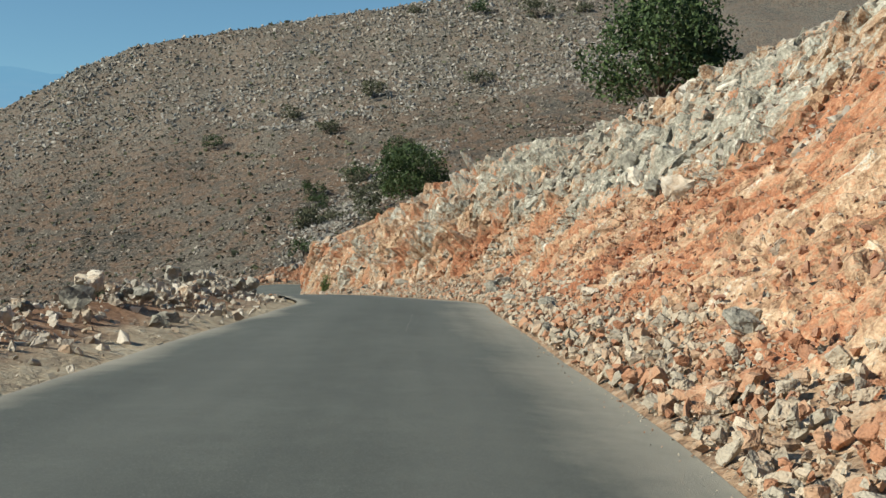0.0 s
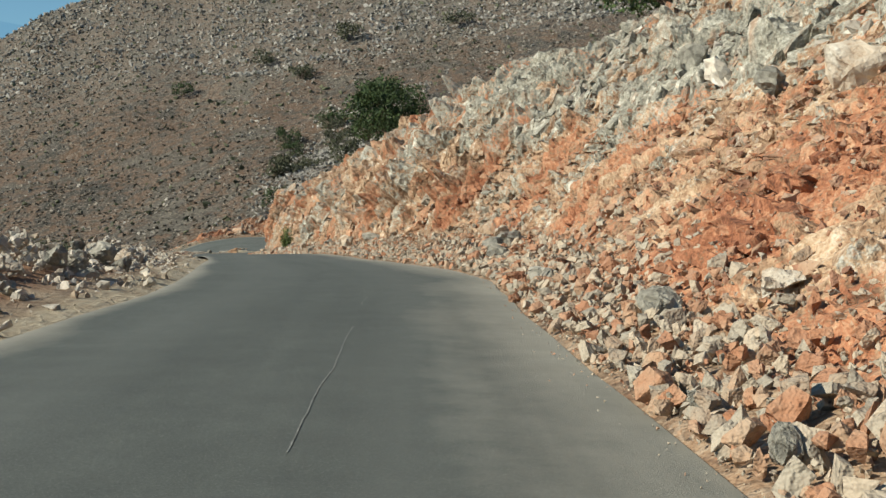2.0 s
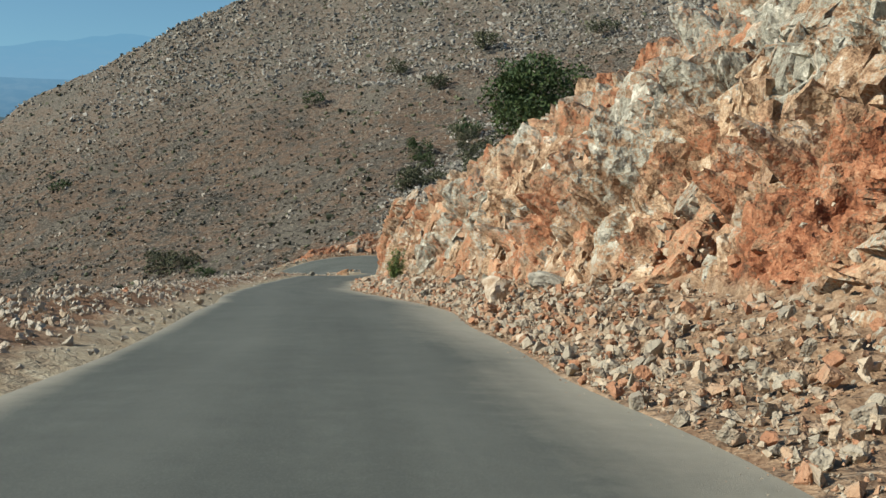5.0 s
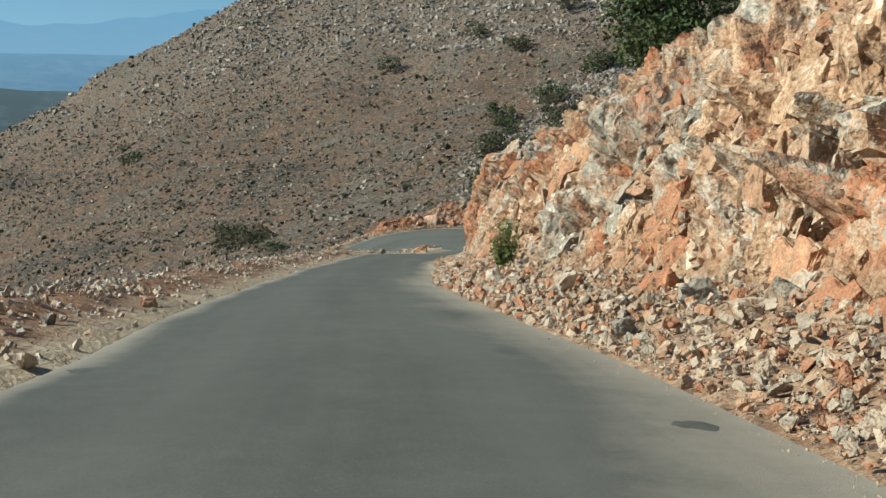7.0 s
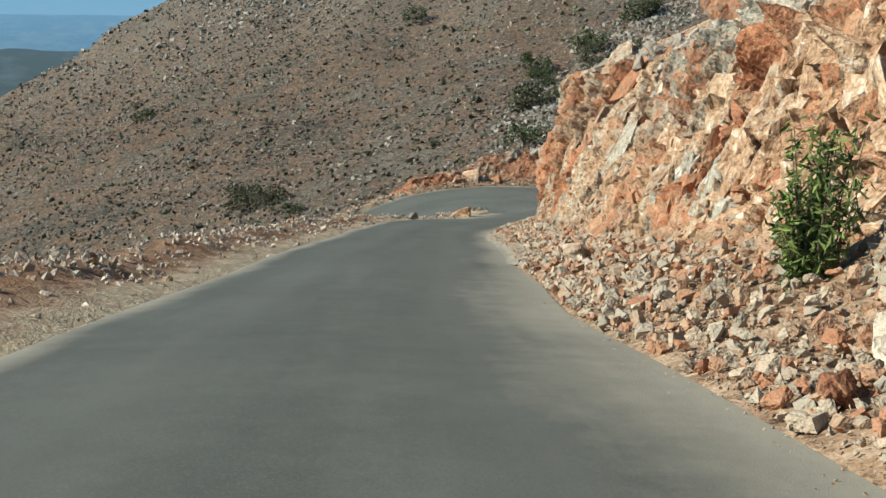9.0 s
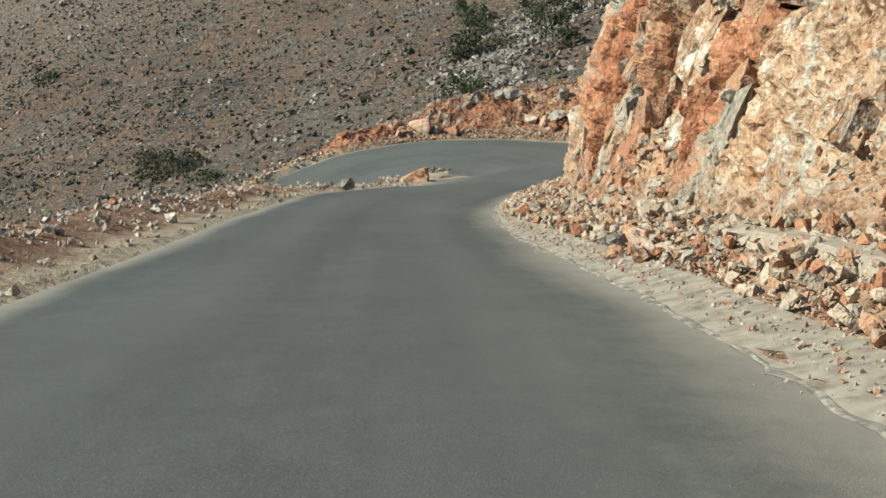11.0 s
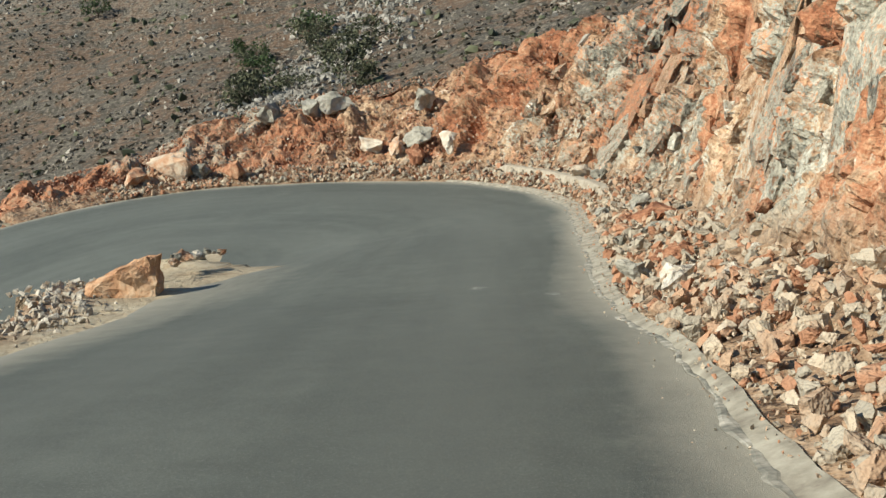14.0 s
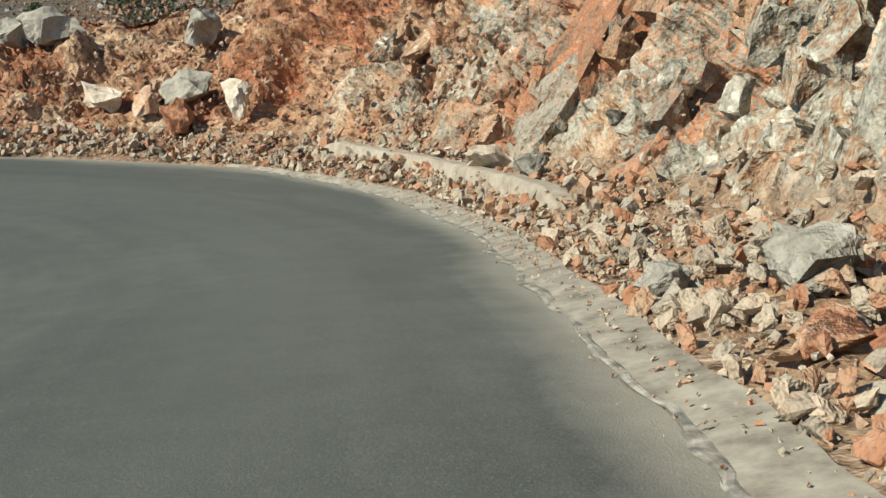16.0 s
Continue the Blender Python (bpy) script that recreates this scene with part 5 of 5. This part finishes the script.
def tree(x, y, z, width, height, count, leaf, label, seed, mat=None, stem=0.3, category="tree", name="tree"):
    """Trunk with limbs and a ragged crown made of clumps of leaves."""
    r = np.random.default_rng(seed)
    root = new(name)
    root.location = (x, y, z)
    bm = bmesh.new()
    th = height * stem
    lean = r.uniform(-0.15, 0.15, 2) * height
    tube(bm, (0, 0, -0.3), (lean[0] * 0.5, lean[1] * 0.5, th), 0.035 * height + 0.03, 0.026 * height + 0.02)
    clumps = []
    for _ in range(int(9 + count / 220)):
        a, d, h = r.uniform(0, 6.283), width * 0.5 * math.sqrt(r.uniform(0.02, 0.85)), r.uniform(0.28, 0.92)
        d *= math.sqrt(max(0.12, 1 - ((h - 0.5) / 0.55) ** 2))
        clumps.append((d * math.cos(a) + lean[0] * h, d * math.sin(a) + lean[1] * h, h * height))
    for c in clumps[:12]:
        m2 = (lean[0] * 0.5 + (c[0] - lean[0] * 0.5) * 0.5, lean[1] * 0.5 + (c[1] - lean[1] * 0.5) * 0.5, th + (c[2] - th) * 0.6)
        tube(bm, (lean[0] * 0.5, lean[1] * 0.5, th * 0.85), m2, 0.016 * height + 0.01, 0.010 * height + 0.006, 5)
        tube(bm, m2, c, 0.010 * height + 0.006, 0.004 * height, 5)
    part("trunk", bm, BARK, root)
    pts = []
    per = max(6, count // len(clumps))
    for c in clumps:
        q = r.normal(size=(per, 3))
        q /= np.linalg.norm(q, axis=1)[:, None]
        rad = width * r.uniform(0.13, 0.24)
        pts.append(np.array(c) + q * rad * r.uniform(0.45, 1.0, (per, 1)) ** 0.6 * [1, 1, 0.75])
    pts = np.vstack(pts)
    pts[:, 2] = np.maximum(pts[:, 2], 0.1 * height)
    v, f = leaves(pts, leaf, 0.62)
    crown = mesh_object("crown", v, f, mat or LEAF)
    crown.parent = root
    return tagged(root, label, category)


tree(-3.0, 128.0, -9.8, 8.6, 8.6, 9000, 0.32, "dense dark green carob tree on the brow", 3)
tree(14.8, 80.0, surface(14.8, 80.0) + 1.2, 10.4, 11.0, 10000, 0.36, "wide dark green carob tree on the brow", 4)
# bushes over the hillside: x, y, half width
BUSHES = [(-200.7, 453.8, 4.6), (-114.8, 333.2, 4.2), (-103.5, 320.4, 4.8), (-92.5, 306.3, 3.0), (-73.8, 517.0, 5.2), (-53.7, 483.4, 6.2), (-106.9, 496.6, 4.4),
          (-37.0, 530.5, 6.6), (-33.5, 399.7, 4.4), (-44.4, 377.2, 3.6), (-42.1, 343.7, 5.0), (-21.1, 657.1, 4.6), (17.8, 653.0, 7.0), (52.1, 637.5, 8.5), (77.7, 646.4, 5.2),
          (-33.5, 408.3, 4.6), (15.8, 530.3, 6.0), (-110.1, 324.1, 4.5), (-104.5, 273.1, 5.5), (-45.9, 348.6, 5.4), (-46.2, 387.2, 3.4), (-19.9, 431.0, 5.4), (-22.0, 330.0, 4.0), (-34.7, 346.4, 3.8), (-40.4, 309.9, 3.8),
          (-18.9, 369.6, 5.2), (-29.5, 374.4, 4.2), (-48.9, 399.7, 4.2), (-16.5, 431.1, 5.6), (-25.5, 352.0, 5.0)]
for i, (x0, y0, r0) in enumerate(BUSHES):
    z0 = float(ground_height(np.array([x0]), np.array([y0]))[0][0])
    tree(x0, y0, z0 - 0.4, r0 * 2.3, r0 * 1.35, 800, r0 * 0.15, "rounded grey-green bush on the stony hillside" if i % 3 else "rounded dark green bush on the stony hillside", 40 + i, mat=LEAF3 if i % 3 else LEAF, stem=0.15, category="bush", name="bush")
tree(-24.4, 184.0, float(ground_height(np.array([-24.4]), np.array([184.0]))[0][0]) - 0.3, 3.4, 3.0, 900, 0.26, "olive green bush behind the red scree", 91, stem=0.15, category="bush", name="bush")
tree(-28.5, 187.5, float(ground_height(np.array([-28.5]), np.array([187.5]))[0][0]) - 0.3, 3.2, 2.6, 800, 0.26, "olive green bush behind the red scree", 92, stem=0.15, category="bush", name="bush")


def oleander(x, y, height, width, count, seed, label):
    r = np.random.default_rng(seed)
    root = new("roadside_bush")
    z0 = surface(x, y)
    root.location = (x, y, z0 - 0.35)
    pts = []
    for i in range(count):
        a, lean, ln = r.uniform(0, 6.283), r.uniform(0.0, 0.42), height * r.uniform(0.45, 1.0)
        tip = np.array([math.cos(a) * lean * width, math.sin(a) * lean * width, ln])
        bm = bmesh.new()
        foot = np.array([math.cos(a), math.sin(a), 0]) * r.uniform(0, 0.16)
        bend = foot * 0.5 + tip * 0.5 + np.array([0, 0, 0.08])
        tube(bm, foot, bend, 0.012, 0.009, 5)
        tube(bm, bend, tip, 0.009, 0.004, 5)
        part("stem", bm, BARK, root)
        k2 = r.uniform(0.18, 1.0, 44)[:, None]
        pts.append(foot * (1 - k2) ** 2 + 2 * bend * k2 * (1 - k2) + tip * k2 ** 2 + r.normal(0, 0.055, (44, 3)))
    v, f = leaves(np.vstack(pts), 0.15, 0.24)
    ob2 = mesh_object("foliage", v, f, LEAF2)
    ob2.parent = root
    return tagged(root, label, "bush")


oleander(-9.9, 91.3, 1.95, 1.15, 40, 5, "tall narrow-leaved green bush at the foot of the cutting")

# ---- concrete along the foot of the bank ----
GUTTER = plain("dusty concrete", [(0.34, (0.19, 0.165, 0.13)), (0.48, (0.29, 0.265, 0.21)), (0.66, (0.40, 0.37, 0.30))], 4.5, 0.95, 0.5, 0.02)
gu = np.arange(104.5, 173.0, 0.12)
b0, n0 = edge_at(RIGHT, gu)
jag = 0.05 * fractal(np.c_[gu * 1.6, 0 * gu, 0 * gu], 4, 23)
rows = []
for off, up in ((-0.05, 0.003), (-0.02, 0.012), (0.5, 0.035), (1.0, 0.05), (1.12, -0.05)):
    w = off + 0.8 * jag if off < 0 else off * gutter_width(gu) + 0.5 * jag
    rows.append(np.c_[b0[:, :2] + n0 * w[:, None], b0[:, 2] + up + bank_height(gu, np.clip(w, 0, None))])
V = np.stack(rows, 1)
V[:, 1, 2] += 0.008 * fractal(np.c_[gu * 1.7, 0 * gu, 0 * gu], 3, 57) - 0.012
gutter = mesh_object("gutter", V.reshape(-1, 3), grid_faces(len(gu), 5), GUTTER)
tagged(gutter, "dusty cracked concrete gutter along the asphalt edge", "gutter", kind="structure")


rim = []
for off, up in ((-0.06, 0.002), (-0.035, 0.010), (0.0, 0.012), (0.035, 0.006)):
    w = off * (1 + 0.6 * fractal(np.c_[gu * 2.3, 0 * gu, 0 * gu], 2, 65)) + 1.0 * jag + 0.02 * fractal(np.c_[gu * 5.0, 0 * gu + off * 9, 0 * gu], 3, 63)
    rim.append(np.c_[b0[:, :2] + n0 * w[:, None], b0[:, 2] + up + 0.008 * fractal(np.c_[gu * 4.0, 0 * gu + off, 0 * gu], 3, 67)])
lip = mesh_object("gutter_lip", np.stack(rim, 1).reshape(-1, 3), grid_faces(len(gu), 4), plain("crumbled lime concrete", [(0.38, (0.14, 0.14, 0.12)), (0.52, (0.29, 0.275, 0.23)), (0.66, (0.50, 0.47, 0.40))], 7, 0.95, 0.5, 0.01))
lip.parent = gutter


def kerb(u0, u1, off0, off1, up, label):
    """A low concrete strip along the foot of the bank, broken off at its ends."""
    gu = np.arange(u0, u1, 0.2)
    b0, n0 = edge_at(RIGHT, gu)
    rows = []
    for off, up_ in ((off0 - 0.05, -0.1), (off0, up), (off0 + 0.05, up + 0.03), (off1 - 0.05, up + 0.04), (off1, up), (off1 + 0.05, -0.1)):
        w = off + 0.03 * fractal(np.c_[gu * 1.3, gu * 0 + off, gu * 0], 3, 31)
        fade = np.clip(np.minimum(gu - u0, u1 - gu) / 0.8, 0, 1) ** 0.6
        rows.append(np.c_[b0[:, :2] + n0 * w[:, None], b0[:, 2] + bank_height(gu, np.full(len(gu), 0.5 * (off0 + off1))) * 0.7 + up_ * fade + 0.03 * fractal(np.c_[gu, gu * 0 + off, gu * 0], 3, 29)])
    V = np.stack(rows, 1)
    return tagged(mesh_object("kerb", V.reshape(-1, 3), grid_faces(len(gu), 6), CONCRETE), label, "kerb", kind="structure")


kerb(163.0, 171.8, 1.0, 1.32, 0.28, "low curved concrete kerb half buried in rubble")
kerb(109.5, 116.5, 1.5, 1.95, 0.22, "broken concrete strip among the rubble")


# ---- marks on the asphalt ----
def flat_mark(name, x, y, long, wide, mat, seed, label, turn=0.0):
    """An irregular thin patch lying on the road."""
    r = np.random.default_rng(seed)
    i, lat, far = nearest(np.array([x]), np.array([y]), -30, 172)
    i = int(i[0])
    slope = (CENTRE[min(i + 4, len(U) - 1)] - CENTRE[max(i - 4, 0)])
    fwd = slope / np.linalg.norm(slope)
    acr = RIGHT[i] - LEFT[i]
    acr = acr / np.linalg.norm(acr)
    kx = float(np.clip(((x - LEFT[i, 0]) * acr[0] + (y - LEFT[i, 1]) * acr[1]) / (2 * HALF[i]), 0, 1))
    c = LEFT[i] * (1 - kx) + RIGHT[i] * kx
    c = c + fwd * ((x - c[0]) * fwd[0] + (y - c[1]) * fwd[1])
    c[2] += 0.05 * (1 - (2 * kx - 1) ** 2) + 0.004
    ring = []
    for j in range(18):
        a = 6.2832 * j / 18
        rad = r.uniform(0.6, 1.1)
        p2 = (math.cos(a + turn) * long * rad, math.sin(a + turn) * wide * rad)
        ring.append(c + fwd * p2[0] + acr * p2[1] - np.array([0, 0, 0.007]))
    ob = mesh_object(name, np.vstack([c[None], ring]), [[0, j + 1, (j + 1) % 18 + 1] for j in range(18)], mat)
    ob.parent = road
    return tagged(ob, label)


TAR = plain("dark tar", [(0.35, (0.060, 0.064, 0.057)), (0.65, (0.105, 0.112, 0.10))], 9, 0.7, 0.4, 0.01)
SCUFF = plain("chalky scuff", [(0.40, (0.125, 0.133, 0.118)), (0.62, (0.27, 0.275, 0.25))], 14, 0.9, 0.2, 0.01)
for x0, y0, a0, b0_, sd in ((-7.58, 71.2, 0.5, 0.26, 1), (-19.14, 115.7, 0.3, 0.18, 2), (-13.1, 88.9, 0.16, 0.14, 3), (-15.3, 89.8, 0.28, 0.22, 4), (-19.37, 135.0, 0.34, 0.24, 5),
                            (-18.82, 121.35, 0.3, 0.22, 6), (-12.17, 79.1, 0.45, 0.24, 7), (-11.4, 68.6, 0.4, 0.22, 8), (-5.7, 66.4, 0.3, 0.24, 9), (-22.1, 117.7, 0.5, 0.3, 10), (-20.75, 151.1, 0.3, 0.3, 13)):
    flat_mark("tar_patch", x0, y0, a0, b0_, TAR, sd, "dark tar stain in the asphalt")
for x0, y0, sd in ((-18.76, 147.6, 11), (-18.25, 147.25, 12), (-17.89, 146.5, 14)):
    flat_mark("scuff_mark", x0, y0, 0.24, 0.17, SCUFF, sd, "chalky white scuff on the asphalt")



def crack(points, wide, seed):
    """A filled crack running along the asphalt: a thin uneven strip."""
    r = np.random.default_rng(seed)
    t = np.linspace(0, 1, 40)
    pts = np.array(points, float)
    k2 = np.linspace(0, 1, len(pts))
    px = np.interp(t, k2, pts[:, 0]) + 0.012 * fractal(np.c_[t * 7, 0 * t, 0 * t], 3, seed)
    py = np.interp(t, k2, pts[:, 1])
    rows = []
    for sgn in (-1, 1):
        qx = px + sgn * wide * r.uniform(0.4, 1.0, 40)
        i, lat, far = nearest(qx, py, -30, 172)
        kx = np.clip(0.5 + lat / (2 * HALF[i]), 0, 1)
        zz = np.interp(py, CENTRE[:330, 1], CENTRE[:330, 2]) + 0.05 * (1 - (2 * kx - 1) ** 2) + 0.007
        rows.append(np.c_[qx, py, zz])
    ob = mesh_object("crack", np.stack(rows, 1).reshape(-1, 3), grid_faces(40, 2), SCUFF)
    ob.parent = road
    return tagged(ob, "pale filled crack in the asphalt")


crack([(-0.64, 31.0), (-0.66, 28.6), (-0.66, 26.5)], 0.006, 3)
crack([(-0.62, 24.0), (-0.57, 21.6), (-0.58, 19.4), (-0.55, 18.2)], 0.007, 5)
crack([(0.72, 27.6), (0.74, 26.9), (0.73, 26.0)], 0.014, 4)
crack([(-19.86, 130.4), (-19.85, 129.6), (-19.82, 128.7)], 0.012, 6)


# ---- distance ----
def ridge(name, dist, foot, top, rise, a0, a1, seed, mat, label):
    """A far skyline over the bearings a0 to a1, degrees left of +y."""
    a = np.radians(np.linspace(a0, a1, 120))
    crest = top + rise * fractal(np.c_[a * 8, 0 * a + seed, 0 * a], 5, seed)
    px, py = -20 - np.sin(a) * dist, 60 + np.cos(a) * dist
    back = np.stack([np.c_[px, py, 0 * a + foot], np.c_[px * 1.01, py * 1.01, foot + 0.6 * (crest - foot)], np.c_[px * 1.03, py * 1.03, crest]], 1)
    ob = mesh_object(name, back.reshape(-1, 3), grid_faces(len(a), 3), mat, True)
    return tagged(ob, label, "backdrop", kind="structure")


# self-lit sheets; the air's blue haze is painted into each one's colours
ridge("backdrop_mountains", 4300, -60, 150, 55, 5, 80, 3, hazed_layer("far mountains", (0.17, 0.34, 0.485), (0.145, 0.325, 0.475), -40, 160, 0.05), "mountains across the plain, blue haze painted in")
ridge("backdrop_plain", 3400, -400, 2, 2, 5, 80, 5, hazed_layer("far plain", (0.09, 0.195, 0.29), (0.125, 0.265, 0.39), -160, 0, 0.14), "plain below the mountains, painted hazy blue")
ridge("backdrop_ridge", 1500, -300, -48, 9, 12, 80, 8, hazed_layer("far ridge", (0.055, 0.085, 0.09), (0.075, 0.12, 0.14), -150, -40, 0.12), "dark wooded ridge with haze painted in")
